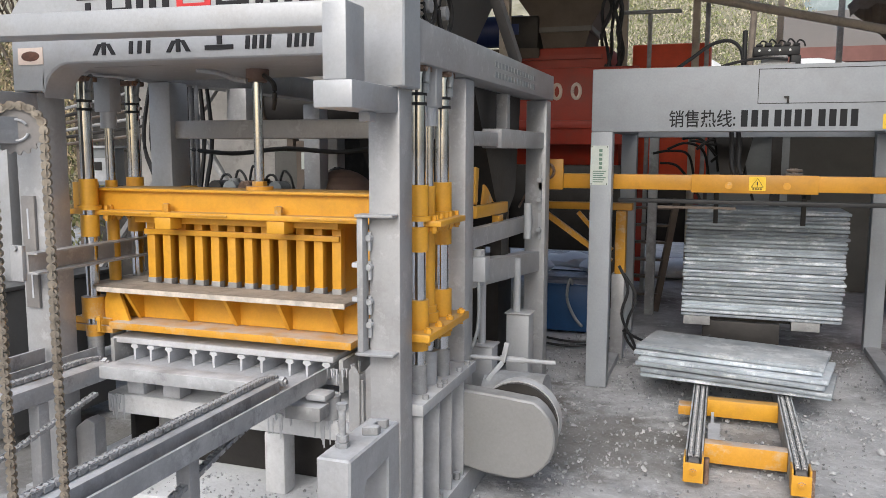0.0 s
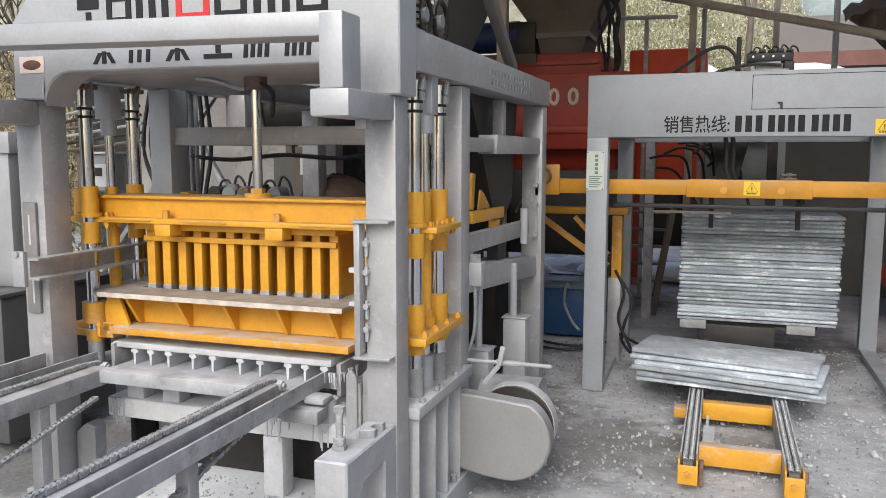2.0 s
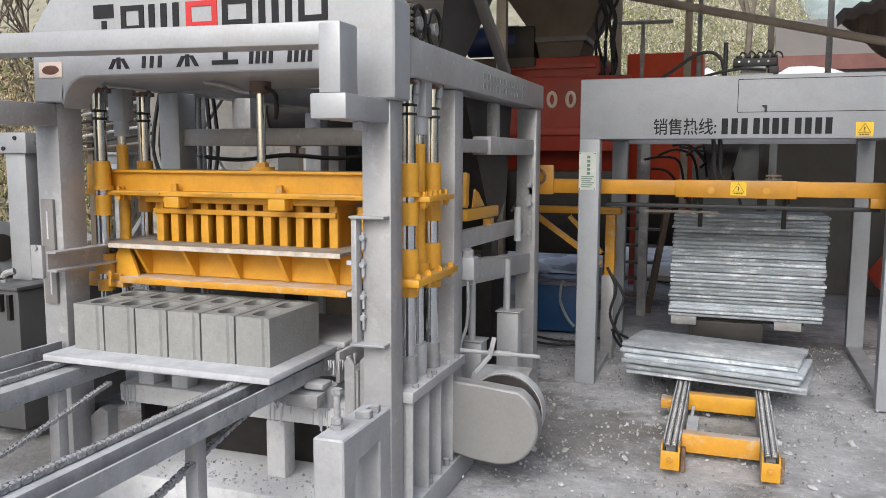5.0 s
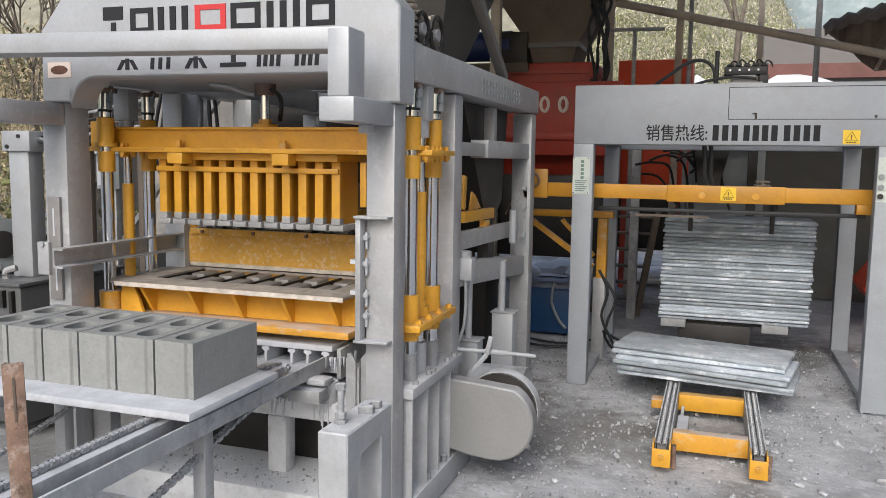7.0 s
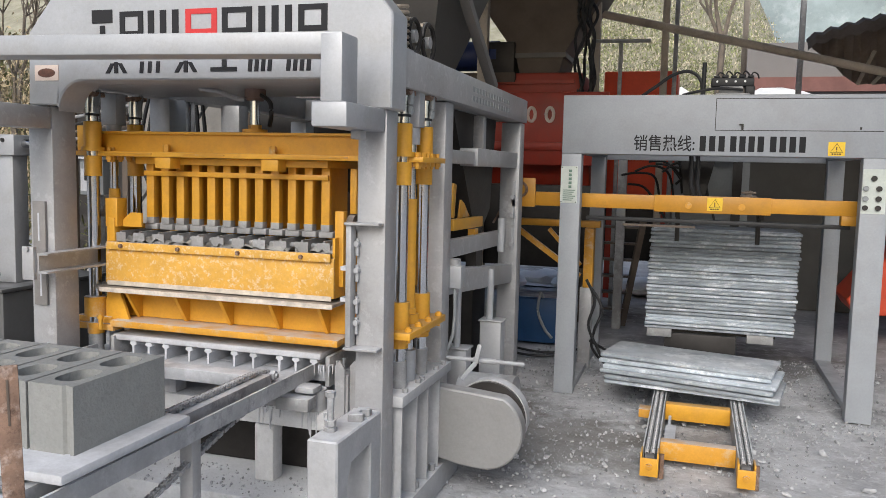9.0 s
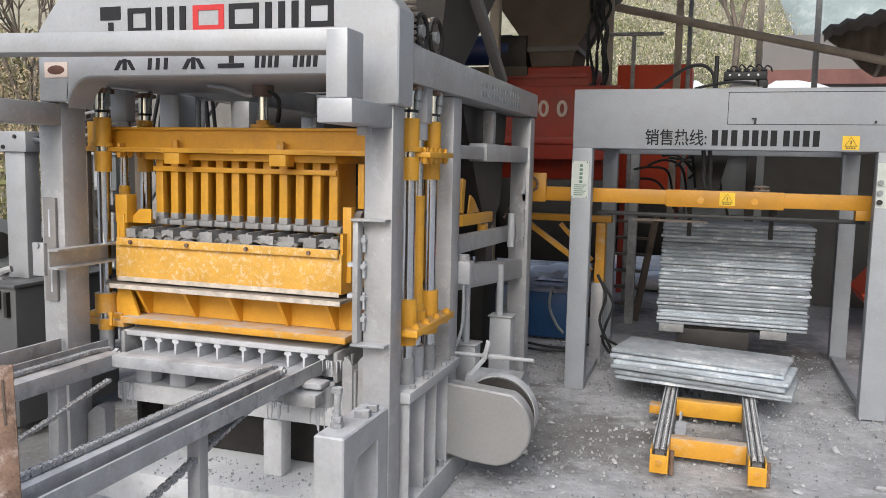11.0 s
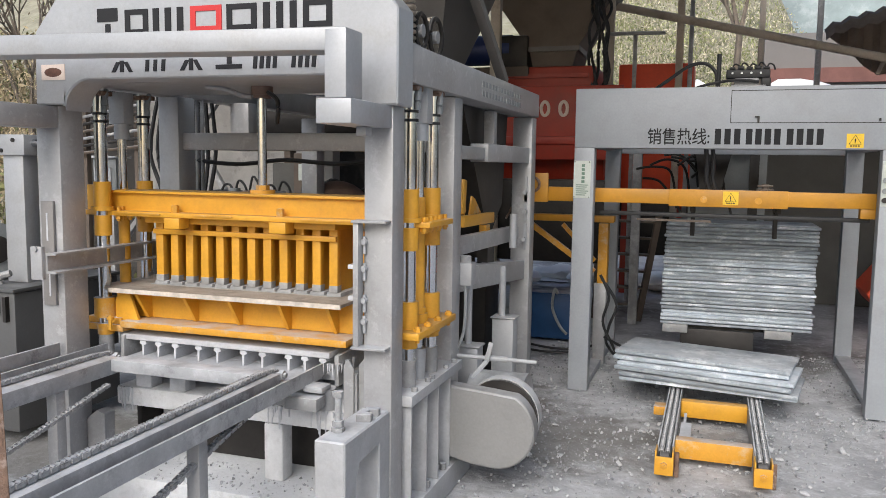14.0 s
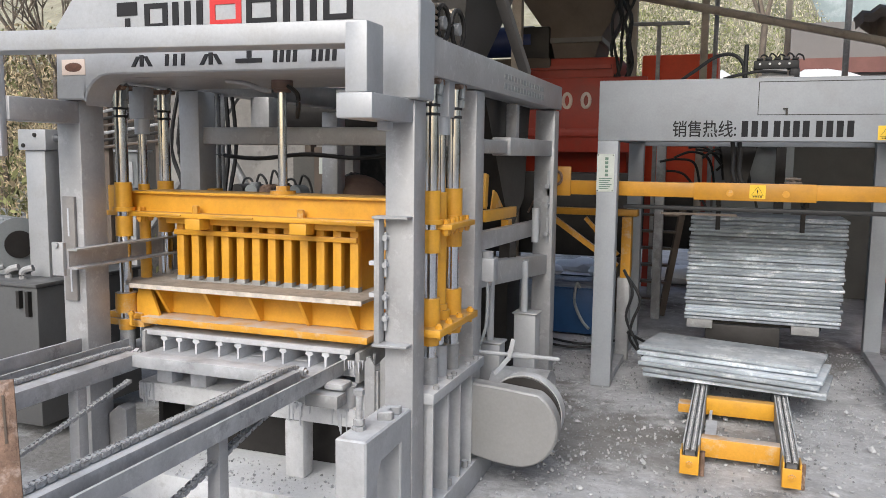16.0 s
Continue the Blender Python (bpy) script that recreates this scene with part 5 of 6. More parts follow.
hb = part("head_block", bx(B(), -3.48, -3.29, 3.18, 3.32, 1.505, 1.614, 0.006), SILVER, gp)
for x, z in ((-3.44, 1.53), (-3.36, 1.585)):
    part("bolt", cy(B(), (x, 3.18, z), (x, 3.172, z), 0.011, 10), DARK_STEEL, hb)
part("side_shaft", cy(B(), (-3.29, 3.25, 1.57), (-3.05, 3.25, 1.56), 0.022), CHROME, gp)
wh = thing("wheel", "small grey cast wheel beside a steel column", "wheel")
part("rim", cy(B(), (-2.72, 2.86, 0.60), (-2.70, 2.86, 0.60), 0.07, 22), MOTOR_GREY, wh)
part("hub", cy(B(), (-2.70, 2.86, 0.60), (-2.685, 2.86, 0.60), 0.025, 14), DARK_STEEL, wh)
part("bracket", bx(B(), -2.73, -2.69, 2.84, 2.88, 0.0, 0.56), GREY, wh)

# ---- pallet stacker frame ----
st = thing("pallet_feeder", "light grey steel portal frame of the pallet feeder", "pallet feeder")
SX0, SX1, SY = -0.742, 1.20, 5.146


def sp_(name, b, material=FEEDER_GREY, parent=None, label=""):
    return part(name, b, material, parent or st, label)


lint = sp_("lintel", bx(B(), SX0, SX1, SY, SY + 0.20, 1.608, 1.985, 0.006))
sp_("front_leg", bx(B(), SX0, SX0 + 0.130, SY, SY + 0.10, 0.0, 1.608, 0.005))
sp_("front_leg", bx(B(), 1.052, SX1, SY, SY + 0.10, 0.0, 1.608, 0.005))
for x in (SX0 + 0.0, 1.08):
    sp_("rear_leg", bx(B(), x, x + 0.12, 6.72, 6.82, 0.0, 1.62, 0.005))
    sp_("top_beam", bx(B(), x, x + 0.12, SY + 0.205, 6.82, 1.62, 1.75, 0.005))
sp_("floor_sill", bx(B(), 1.085, 1.19, SY + 0.10, 6.72, 0.0, 0.045, 0.003))
sp_("floor_sill", bx(B(), SX0 + 0.01, SX0 + 0.12, SY + 0.10, 6.72, 0.0, 0.045, 0.003))
sp_("rear_beam", bx(B(), SX0, SX1, 6.83, 6.92, 1.60, 1.72, 0.005))
sp_("gusset", prism(B(), [(SY + 0.10, 0.045), (SY + 0.42, 0.045), (SY + 0.10, 0.34)], "x", SX0 + 0.07, SX0 + 0.08), GREY)
# access panel seams, latch
b = B()
for (x0, x1, z0, z1) in ((0.205, 1.15, 1.958, 1.962), (0.205, 1.15, 1.764, 1.768), (0.205, 0.209, 1.764, 1.962)):
    bx(b, x0, x1, SY - 0.0015, SY + 0.001, z0, z1)
part("panel_seam", b, DARK_STEEL, lint)
b = bx(B(), 0.36, 0.372, SY - 0.012, SY, 1.765, 1.80)
bx(b, 0.345, 0.372, SY - 0.014, SY, 1.797, 1.805)
part("latch", b, DARK_STEEL, lint)
b = bx(B(), 1.02, 1.03, SY - 0.01, SY, 1.775, 1.79)
part("lock", b, DARK_STEEL, lint)
# printed line: readable words, digits as plain bars
text_part("lettering", "\u9500\u552e\u70ed\u7ebf:", 0.108, INK, lint, Matrix.Translation((-0.285, SY - 0.002, 1.642)) @ pose(0, 0, 0, 90, 0, 0) @ Matrix.Diagonal((0.83, 1, 1, 1)))
for x in [0.120 + 0.056 * k for k in range(3)] + [0.300 + 0.053 * k for k in range(4)] + [0.530 + 0.055 * k for k in range(4)]:
    b = bx(B(), x, x + 0.036, SY - 0.003, SY, 1.635, 1.73, 0.0)
    part("plain_bar", b, INK, lint)


def warn(parent, x, y, z, s):
    w = part("warning_sticker", bx(B(), x - s / 2, x + s / 2, y - 0.002, y, z - s * 0.45, z + s * 0.45), STICKER_YELLOW, parent, "yellow warning triangle sticker")
    b = B()
    tri = [(x - s * 0.36, z - s * 0.22), (x + s * 0.36, z - s * 0.22), (x, z + s * 0.36)]
    for (a, c) in zip(tri, tri[1:] + tri[:1]):
        bar(b, (a[0], y - 0.003, a[1]), (c[0], y - 0.003, c[1]), s * 0.06, 0.002)
    bx(b, x - s * 0.03, x + s * 0.03, y - 0.004, y - 0.002, z - s * 0.08, z + s * 0.14)
    bx(b, x - s * 0.03, x + s * 0.03, y - 0.004, y - 0.002, z - s * 0.16, z - s * 0.11)
    for k in range(4):
        bx(b, x - s * 0.28 + k * s * 0.15, x - s * 0.18 + k * s * 0.15, y - 0.004, y - 0.002, z - s * 0.37, z - s * 0.29)
    part("triangle_print", b, INK, w)


warn(lint, 0.902, SY, 1.66, 0.092)
note_ = part("notice", bx(B(), -0.742, -0.632, SY - 0.004, SY, 1.283, 1.525), PAPER, lint, "pale green-white notice plate")
b = B()
for k in range(5):
    bx(b, -0.69, -0.67, SY - 0.006, SY - 0.003, 1.485 - k * 0.026, 1.503 - k * 0.026)
part("notice_print", b, INK_GREEN, note_)
b = B()
for k in range(6):
    bx(b, -0.725, -0.72 + 0.055 + 0.01 * (k % 3), SY - 0.006, SY - 0.003, 1.30 + k * 0.013, 1.306 + k * 0.013)
part("notice_rows", b, INK_GREEN, note_)
b = B()
for x, z in ((-0.735, 1.517), (-0.64, 1.517), (-0.735, 1.29), (-0.64, 1.29)):
    cy(b, (x, SY - 0.008, z), (x, SY - 0.003, z), 0.004, 8)
part("rivet", b, DARK_STEEL, note_)
pan = part("button_plate", bx(B(), 1.055, 1.185, SY - 0.004, SY, 1.28, 1.545), PAPER, st, "pale plate with round push buttons")
for (x, z, mt) in ((1.115, 1.49, DARK_STEEL), (1.075, 1.43, MOTOR_GREY), (1.145, 1.43, DARK_STEEL), (1.075, 1.37, MOTOR_GREY), (1.145, 1.37, DARK_STEEL), (1.075, 1.315, DARK_STEEL), (1.145, 1.315, DARK_STEEL)):
    part("button", cy(B(), (x, SY - 0.02, z), (x, SY - 0.004, z), 0.016, 14), mt, pan)

# hydraulic valve block on the lintel
vb = thing("valve_block", "black hydraulic valve block with hoses on the feeder", "valve block")
part("body", bx(B(), 0.17, 0.425, 5.25, 5.36, 2.045, 2.098, 0.008), BLACK, vb)
part("base_plate", bx(B(), 0.20, 0.40, 5.22, 5.40, 1.987, 2.0, 0.003), STEEL_DUSTY, vb)
part("manifold", bx(B(), 0.22, 0.36, 5.25, 5.36, 2.0, 2.045, 0.006), STEEL_DUSTY, vb)
part("end_block", bx(B(), 0.375, 0.43, 5.24, 5.36, 1.99, 2.045, 0.006), BLACK, vb)
for k in range(5):
    x = 0.185 + k * 0.05
    part("solenoid", bx(B(), x, x + 0.038, 5.245, 5.345, 2.098, 2.112 + 0.006 * (k % 2), 0.006), BLACK, vb)
    part("lead", pipe(B(), [(x + 0.02, 5.30, 2.112), (x + 0.035, 5.30, 2.135 + 0.008 * (k % 2)), (x + 0.06, 5.31, 2.125), (x + 0.07, 5.32, 2.10)], 0.005, 6), BLACK, vb)
for k in range(4):
    x = 0.205 + k * 0.055
    part("solenoid_cap", cy(B(), (x, 5.243, 2.075), (x, 5.25, 2.075), 0.007, 8), WHITE, vb)
part("hose", pipe(B(), [(0.12, 5.30, 1.99), (0.105, 5.3, 2.09), (0.04, 5.31, 2.145), (-0.06, 5.32, 2.13), (-0.18, 5.34, 2.05), (-0.27, 5.36, 1.99)], 0.011), BLACK, vb)
part("hose", pipe(B(), [(0.36, 5.23, 2.02), (0.22, 5.22, 2.03), (0.08, 5.23, 2.01), (0.0, 5.24, 1.99)], 0.009), BLACK, vb)
part("breather", cy(B(), (0.125, 5.30, 1.987), (0.125, 5.30, 2.20), 0.014), BLACK, vb)
for x in (0.07, 0.11):
    part("drop_hose", pipe(B(), [(x, 5.33, 1.62), (x + 0.01, 5.34, 1.52), (x - 0.01 + 0.02, 5.36, 1.42), (x + 0.03, 5.38, 1.35)], 0.014), BLACK, vb)

# yellow clamp beam of the feeder
cl = thing("clamp_beam", "yellow steel pallet clamp beam inside the feeder", "clamp beam")
b = bx(B(), -1.18, 1.08, 5.375, 5.46, 1.25, 1.345, 0.004)
part("beam", b, YELLOW_SHADED, cl)
cv = part("cover_plate", bx(B(), -0.148, 0.575, 5.352, 5.374, 1.238, 1.350, 0.003), YELLOW_SHADED, cl)
warn(cv, 0.234, 5.351, 1.298, 0.095)
b = B()
for x in (0.07, 0.40):
    cy(b, (x, 5.345, 1.285), (x, 5.352, 1.285), 0.022, 16)
part("plug", b, YELLOW_WORN, cv)
part("end_lug", bx(B(), 0.99, 1.075, 5.37, 5.45, 1.19, 1.25, 0.003), YELLOW_SHADED, cl)
part("hanger", bx(B(), -1.19, -0.95, 5.36, 5.37, 1.24, 1.44, 0.01), YELLOW_SHADED, cl)
part("hanger_ring", pipe(B(), [(-1.06 + 0.05 * math.cos(a * math.pi / 10), 5.35, 1.36 + 0.05 * math.sin(a * math.pi / 10)) for a in range(21)], 0.010, 6), RUST, cl, "rusty chain ring")
part("hanger_chain", chain_mesh([(-1.10, 5.35, 1.33), (-1.19, 5.35, 1.22), (-1.24, 5.35, 1.12)], 0.03, w=0.008, ph=0.014, rr=0.007), RUST, cl)
# Coloured black for the shadowy horizontals under the clamp beam.
part("dark_bar", bx(B(), -0.60, 1.05, 5.40, 5.47, 1.165, 1.19, 0.003), BLACK, cl)
part("thin_bar", bx(B(), -0.35, 0.12, 5.38, 5.40, 1.135, 1.15), BROWN_STEEL, cl)
for x in (0.0, 0.53):
    part("prong", bx(B(), x - 0.015, x + 0.015, 5.70, 5.73, 1.02, 1.25, 0.003), DARK_STEEL, cl)
    part("prong_arm", bx(B(), x - 0.015, x + 0.015, 5.46, 5.73, 1.20, 1.24, 0.003), DARK_STEEL, cl)
b = bx(B(), 0.39, 0.49, 5.39, 5.45, 1.345, 1.362, 0.004)
cy(b, (0.44, 5.42, 1.362), (0.44, 5.42, 1.392), 0.022, 14)
bx(b, 0.395, 0.485, 5.395, 5.445, 1.372, 1.386, 0.004)
part("knob", b, BROWN_STEEL, cl)
part("side_arm", bx(B(), -1.20, -0.56, 5.9, 6.0, 1.075, 1.125, 0.004), YELLOW_SHADED, cl)
part("side_leg", bx(B(), -0.67, -0.60, 5.9, 6.0, 0.62, 1.07, 0.004), YELLOW_WORN, cl)
b = bar(B(), (-1.2, 5.95, 1.05), (-0.70, 5.95, 0.70), 0.04, 0.04)
bar(b, (-0.95, 5.97, 1.05), (-0.70, 5.97, 0.78), 0.03, 0.03)
part("brace", b, YELLOW_WORN, cl)
part("foot", bx(B(), -0.69, -0.60, 5.9, 6.0, 0.0, 0.62, 0.004), GREY, cl)

# tall stack of pallets in the feeder
prn = random.Random(11)
N_P = 27
for k in range(N_P):
    w = 1.04 + prn.uniform(-0.008, 0.008)
    z = 0.335 + k * 0.0281
    b = bx(B(), -w / 2, w / 2, -0.24, 0.24, 0, 0.0205, 0.006)
    bx(b, -w / 2 + 0.02, w / 2 - 0.02, -0.215, 0.215, 0.0205, 0.0278)
    ob = single("pallet", b, PALLET, "grey composite pallet with white cement streaks in a tall stack", "pallet", "stacked pallets")
    ob.matrix_world = pose(0.318 + prn.uniform(-0.007, 0.007) + (k - 13) * 0.0006, 6.24 + prn.uniform(-0.012, 0.012), z, 0, 0, prn.uniform(-0.5, 0.5))
stand = thing("stack_stand", "dark steel stand under the pallet stack", "stand")
part("box", bx(B(), -0.06, 0.45, 6.05, 6.5, 0.0, 0.30, 0.004), DARK_STEEL, stand)
for x in (-0.19, 0.52):
    part("support", bx(B(), x, x + 0.18, 6.02, 6.10, 0.27, 0.333, 0.004), STEEL_DUSTY, stand)
part("top", bx(B(), -0.1, 0.72, 6.10, 6.46, 0.30, 0.334), DARK_STEEL, stand)

# low stack of pallets on the rails
for k in range(6):
    z = 0.165 + k * 0.03
    b = bx(B(), -0.515, 0.515, -0.225, 0.225, 0, 0.024, 0.006)
    if k == 5:
        bx(b, -0.48, 0.48, -0.20, 0.20, 0.022, 0.026, 0.001)
    ob = single("pallet", b, PALLET, "worn grey composite pallet in a low stack on the rails", "pallet", "low stack of pallets")
    ob.matrix_world = pose(0.14 + prn.uniform(-0.03, 0.03) - (0.03 if k == 5 else 0.0), 5.03 + prn.uniform(-0.03, 0.02) + 0.01 * k, z, prn.uniform(-0.6, 0.6), prn.uniform(-0.4, 0.4), -10.2 + prn.uniform(-1.8, 1.8))

# rail conveyor on the floor
rc = thing("rail_conveyor", "yellow steel pallet rails with greasy chains on the floor", "conveyor")
for x0, x1 in ((-0.072, 0.006), (0.372, 0.445)):
    b = bx(B(), x0, x0 + 0.008, 3.802, 6.6, 0.03, 0.150, 0.002)
    bx(b, x1 - 0.008, x1, 3.802, 6.6, 0.03, 0.150, 0.002)
    bx(b, x0 + 0.008, x1 - 0.008, 3.802, 6.6, 0.03, 0.06)
    rl = part("rail", b, STEEL_DUSTY, rc)
    b = bx(B(), x0 - 0.004, x1 + 0.004, 3.70, 3.708, 0.035, 0.125, 0.002)
    bx(b, x0 - 0.004, x0 + 0.004, 3.708, 3.80, 0.035, 0.150, 0.002)
    bx(b, x1 - 0.004, x1 + 0.004, 3.708, 3.80, 0.035, 0.150, 0.002)
    bx(b, x0 - 0.004, x1 + 0.004, 3.708, 3.80, 0.035, 0.043, 0.002)
    part("end_bracket", b, YELLOW, rl, "open yellow tensioner bracket")
    b = cy(B(), ((x0 + x1) / 2, 3.68, 0.085), ((x0 + x1) / 2, 3.75, 0.085), 0.008, 10)
    cy(b, ((x0 + x1) / 2, 3.687, 0.085), ((x0 + x1) / 2, 3.70, 0.085), 0.017, 6)
    part("end_bolt", b, YELLOW_WORN, rl)
    part("end_sprocket", cy(B(), ((x0 + x1) / 2 - 0.022, 3.775, 0.100), ((x0 + x1) / 2 + 0.022, 3.775, 0.100), 0.036, 14), DARK_STEEL, rl)
    for q in range(2):
        xx = x0 + 0.024 + q * 0.028
        part("chain_strand", chain_mesh([(xx, 3.76, 0.140), (xx, 4.95, 0.140)], 0.0254, w=0.010, ph=0.016, rr=0.006), CHAIN_DUSTY, rl)
    part("foot_bolt", cy(B(), (x1 + 0.016, 3.80, 0.0), (x1 + 0.016, 3.80, 0.12), 0.012), RUST, rl)
part("cross_tie", bx(B(), 0.007, 0.371, 3.95, 4.02, 0.04, 0.135, 0.004), YELLOW_WORN, rc)
part("cross_tie", bx(B(), 0.007, 0.371, 4.66, 4.73, 0.04, 0.135, 0.004), YELLOW, rc)
part("link_plate", bx(B(), 0.02, 0.075, 4.02, 4.35, 0.09, 0.105), PALLET_WHITE, rc)
part("link_plate", bx(B(), 0.03, 0.045, 4.35, 4.60, 0.07, 0.085), PALLET_WHITE, rc)
part("side_stub", bx(B(), -0.14, -0.062, 4.55, 4.65, 0.07, 0.12, 0.003), YELLOW_WORN, rc)

# red vessel seen beyond the feeder
rv = thing("red_skip", "faded red sloping steel skip beyond the feeder", "skip")
part("body", prism(B(), [(1.42, 0.42), (1.75, 0.86), (2.7, 0.95), (2.7, 0.30), (1.5, 0.30)], "y", 7.6, 8.3, 0.01), RED_BRIGHT, rv)
part("rim", bx(B(), 1.72, 2.72, 7.58, 8.32, 0.95, 0.99, 0.006), RED, rv)
for x in (1.62, 2.5):
    part("leg", bx(B(), x, x + 0.08, 7.7, 7.8, 0, 0.30, 0.004), DARK_STEEL, rv)

# blue tank, cables
bt_ = thing("blue_tank", "dark blue steel tank with a dusty lid behind the feeder", "tank")
part("body", bx(B(), -1.36, -0.93, 6.6, 6.95, 0.02, 0.40, 0.008), BLUE, bt_)
part("lid", bx(B(), -1.38, -0.91, 6.58, 6.97, 0.40, 0.415, 0.004), BLUE, bt_)
part("hose", pipe(B(), [(-1.08, 6.55, 0.42), (-1.10, 6.52, 0.46), (-1.12, 6.54, 0.30), (-1.05, 6.5, 0.16), (-0.98, 6.45, 0.10)], 0.012), MOTOR_GREY, bt_)
for q, pts_ in enumerate(([(-1.5, 6.3, 0.03), (-1.25, 6.15, 0.02), (-1.0, 6.1, 0.02), (-0.8, 6.2, 0.03)], [(-1.55, 6.5, 0.03), (-1.2, 6.3, 0.02), (-0.95, 6.25, 0.02), (-0.72, 6.3, 0.06)],
                      [(-0.58, 5.4, 0.75), (-0.52, 5.42, 0.60), (-0.56, 5.45, 0.42), (-0.50, 5.5, 0.26), (-0.44, 5.6, 0.12), (-0.30, 5.8, 0.03), (0.1, 5.9, 0.02)],
                      [(-0.57, 5.42, 0.72), (-0.47, 5.44, 0.55), (-0.52, 5.47, 0.38), (-0.54, 5.6, 0.22), (-0.40, 5.8, 0.06), (-0.1, 6.4, 0.02)],
                      [(-0.55, 5.5, 0.30), (-0.4, 5.8, 0.16), (-0.2, 5.95, 0.14), (0.0, 6.0, 0.2)])):
    single("cable", pipe(B(), pts_, 0.010), BLACK, "black rubber cable lying by the feeder", "cable", "loose cables")

# ---- red mixer behind the press ----
mx_ = thing("mixer", "red concrete mixer under a brown hopper", "mixer")
part("drum", cy(B(), (-2.35, 8.75, 1.75), (-0.95, 8.75, 1.75), 0.62, 36), RED, mx_)
part("housing", bx(B(), -2.25, -1.08, 8.35, 9.2, 2.15, 2.52, 0.02), RED, mx_)
part("front_sheet", bx(B(), -1.95, -0.75, 7.95, 8.0, 1.55, 2.28, 0.01), RED, mx_)
part("band", bx(B(), -2.0, -0.75, 7.92, 7.96, 1.70, 1.78, 0.01), RED, mx_)
part("housing_rib", bx(B(), -2.1, -1.15, 8.32, 8.35, 2.40, 2.44), RED, mx_)
for x in (-1.515, -1.328):
    b = B()
    pipe(b, [(x + 0.038 * math.cos(a * math.pi / 10), 7.945, 2.055 + 0.068 * math.sin(a * math.pi / 10)) for a in range(21)], 0.018, 6)
    part("ring_mark", b, STICKER_CREAM, mx_)
part("skirt", bx(B(), -2.4, -0.9, 8.1, 9.3, 0.50, 1.35, 0.02), DARK_STEEL, mx_)
for x in (-2.38, -1.0):
    for y in (8.12, 9.18):
        part("leg", bx(B(), x, x + 0.09, y, y + 0.09, 0, 0.5, 0.004), BROWN_STEEL, mx_)
hp_ = part("hopper", prism(B(), [(-1.75, 2.52), (-1.33, 2.52), (-1.28, 2.72), (-0.85, 3.4), (-2.3, 3.4), (-1.80, 2.72)], "y", 8.4, 9.1), BROWN_STEEL, mx_, "brown-grey steel hopper")
part("collar", bx(B(), -1.82, -1.26, 8.38, 9.12, 2.68, 2.73), HOPPER, hp_)
mo = part("motor", cy(B(), (-2.55, 8.5, 2.72), (-2.0, 8.5, 2.72), 0.16, 20), BLUE_DARK, mx_, "dark blue electric motor")
part("gearbox", bx(B(), -2.1, -1.8, 8.35, 8.7, 2.52, 2.85, 0.02), DARK_STEEL, mo)
part("motor_bed", bx(B(), -2.7, -1.78, 8.3, 8.8, 2.42, 2.52), BROWN_STEEL, mo)
rb = thing("red_bin", "bright red steel batching bin", "bin")
part("side", bx(B(), -0.98, -0.15, 9.5, 10.2, 1.2, 2.66, 0.02), RED_BRIGHT, rb)
# Dark sheet added in place of the shade below the bin.
part("lower_frame", bx(B(), -0.98, -0.12, 9.70, 9.78, 0.45, 1.19, 0.01), DARK_STEEL, rb)
part("leg", bx(B(), -0.9, -0.8, 9.55, 9.65, 0, 1.2), RED, rb)
part("leg", bx(B(), -0.3, -0.2, 9.55, 9.65, 0, 1.2), RED, rb)
# hose bundle down the mixer post
hb_ = thing("hose_bundle", "tangled black hoses on the mixer post", "hoses")
hr = random.Random(2)
for k in range(7):
    x = -1.02 + hr.uniform(-0.12, 0.04)
    part("hose", pipe(B(), [(x + hr.uniform(-.06, .06), 8.35 + hr.uniform(-.05, .05), 2.0 + 0.22 * q) for q in range(8)], 0.017, 6), BLACK, hb_)
# pipework and legs seen under the feeder lintel
pw = thing("pump_pipework", "dark tangled pump pipework behind the feeder", "pipework")
for k in range(9):
    x, z = -0.55 + k * 0.06, 1.35 + hr.uniform(0, 0.35)
    part("pipe", pipe(B(), [(x, 7.4, z), (x + 0.15, 7.45, z + hr.uniform(-.1, .1)), (x + 0.3, 7.5, z + hr.uniform(-.25, .05)), (x + 0.36, 7.5, z - 0.35)], 0.012, 6), DARK_STEEL, pw)
part("chute", prism(B(), [(-0.05, 1.70), (0.28, 1.70), (0.16, 1.20), (0.02, 1.20)], "y", 7.3, 7.6), DARK_STEEL, pw)
part("frame", bx(B(), -0.62, 0.5, 7.6, 7.68, 1.66, 1.74), DARK_STEEL, pw)
part("upright", bx(B(), -0.60, -0.52, 7.6, 7.68, 0, 1.66), STEEL_DUSTY, pw)
part("upright", bx(B(), 0.42, 0.50, 7.6, 7.68, 0, 1.66), DARK_STEEL, pw)
part("grey_panel", bx(B(), -0.10, 0.58, 7.9, 7.95, 0.95, 1.9), MOTOR_GREY, pw)
# ladder
ld = thing("ladder", "brown steel step ladder behind the feeder", "ladder")
part("stile", bar(B(), (-0.36, 7.9, 1.05), (-0.52, 7.8, 0.0), 0.035, 0.06), BROWN_STEEL, ld)
part("stile", bar(B(), (-0.84, 7.9, 1.05), (-0.95, 7.8, 0.0), 0.035, 0.06), BROWN_STEEL, ld)
for k in range(6):
    z = 0.15 + 0.16 * k
    part("tread", bx(B(), -0.93 + 0.015 * k, -0.50 + 0.022 * k, 7.78 + 0.016 * k, 7.90 + 0.016 * k, z, z + 0.02), BROWN_STEEL, ld)
# low white mound added where the ground behind the mixer is sunlit
bm = B()
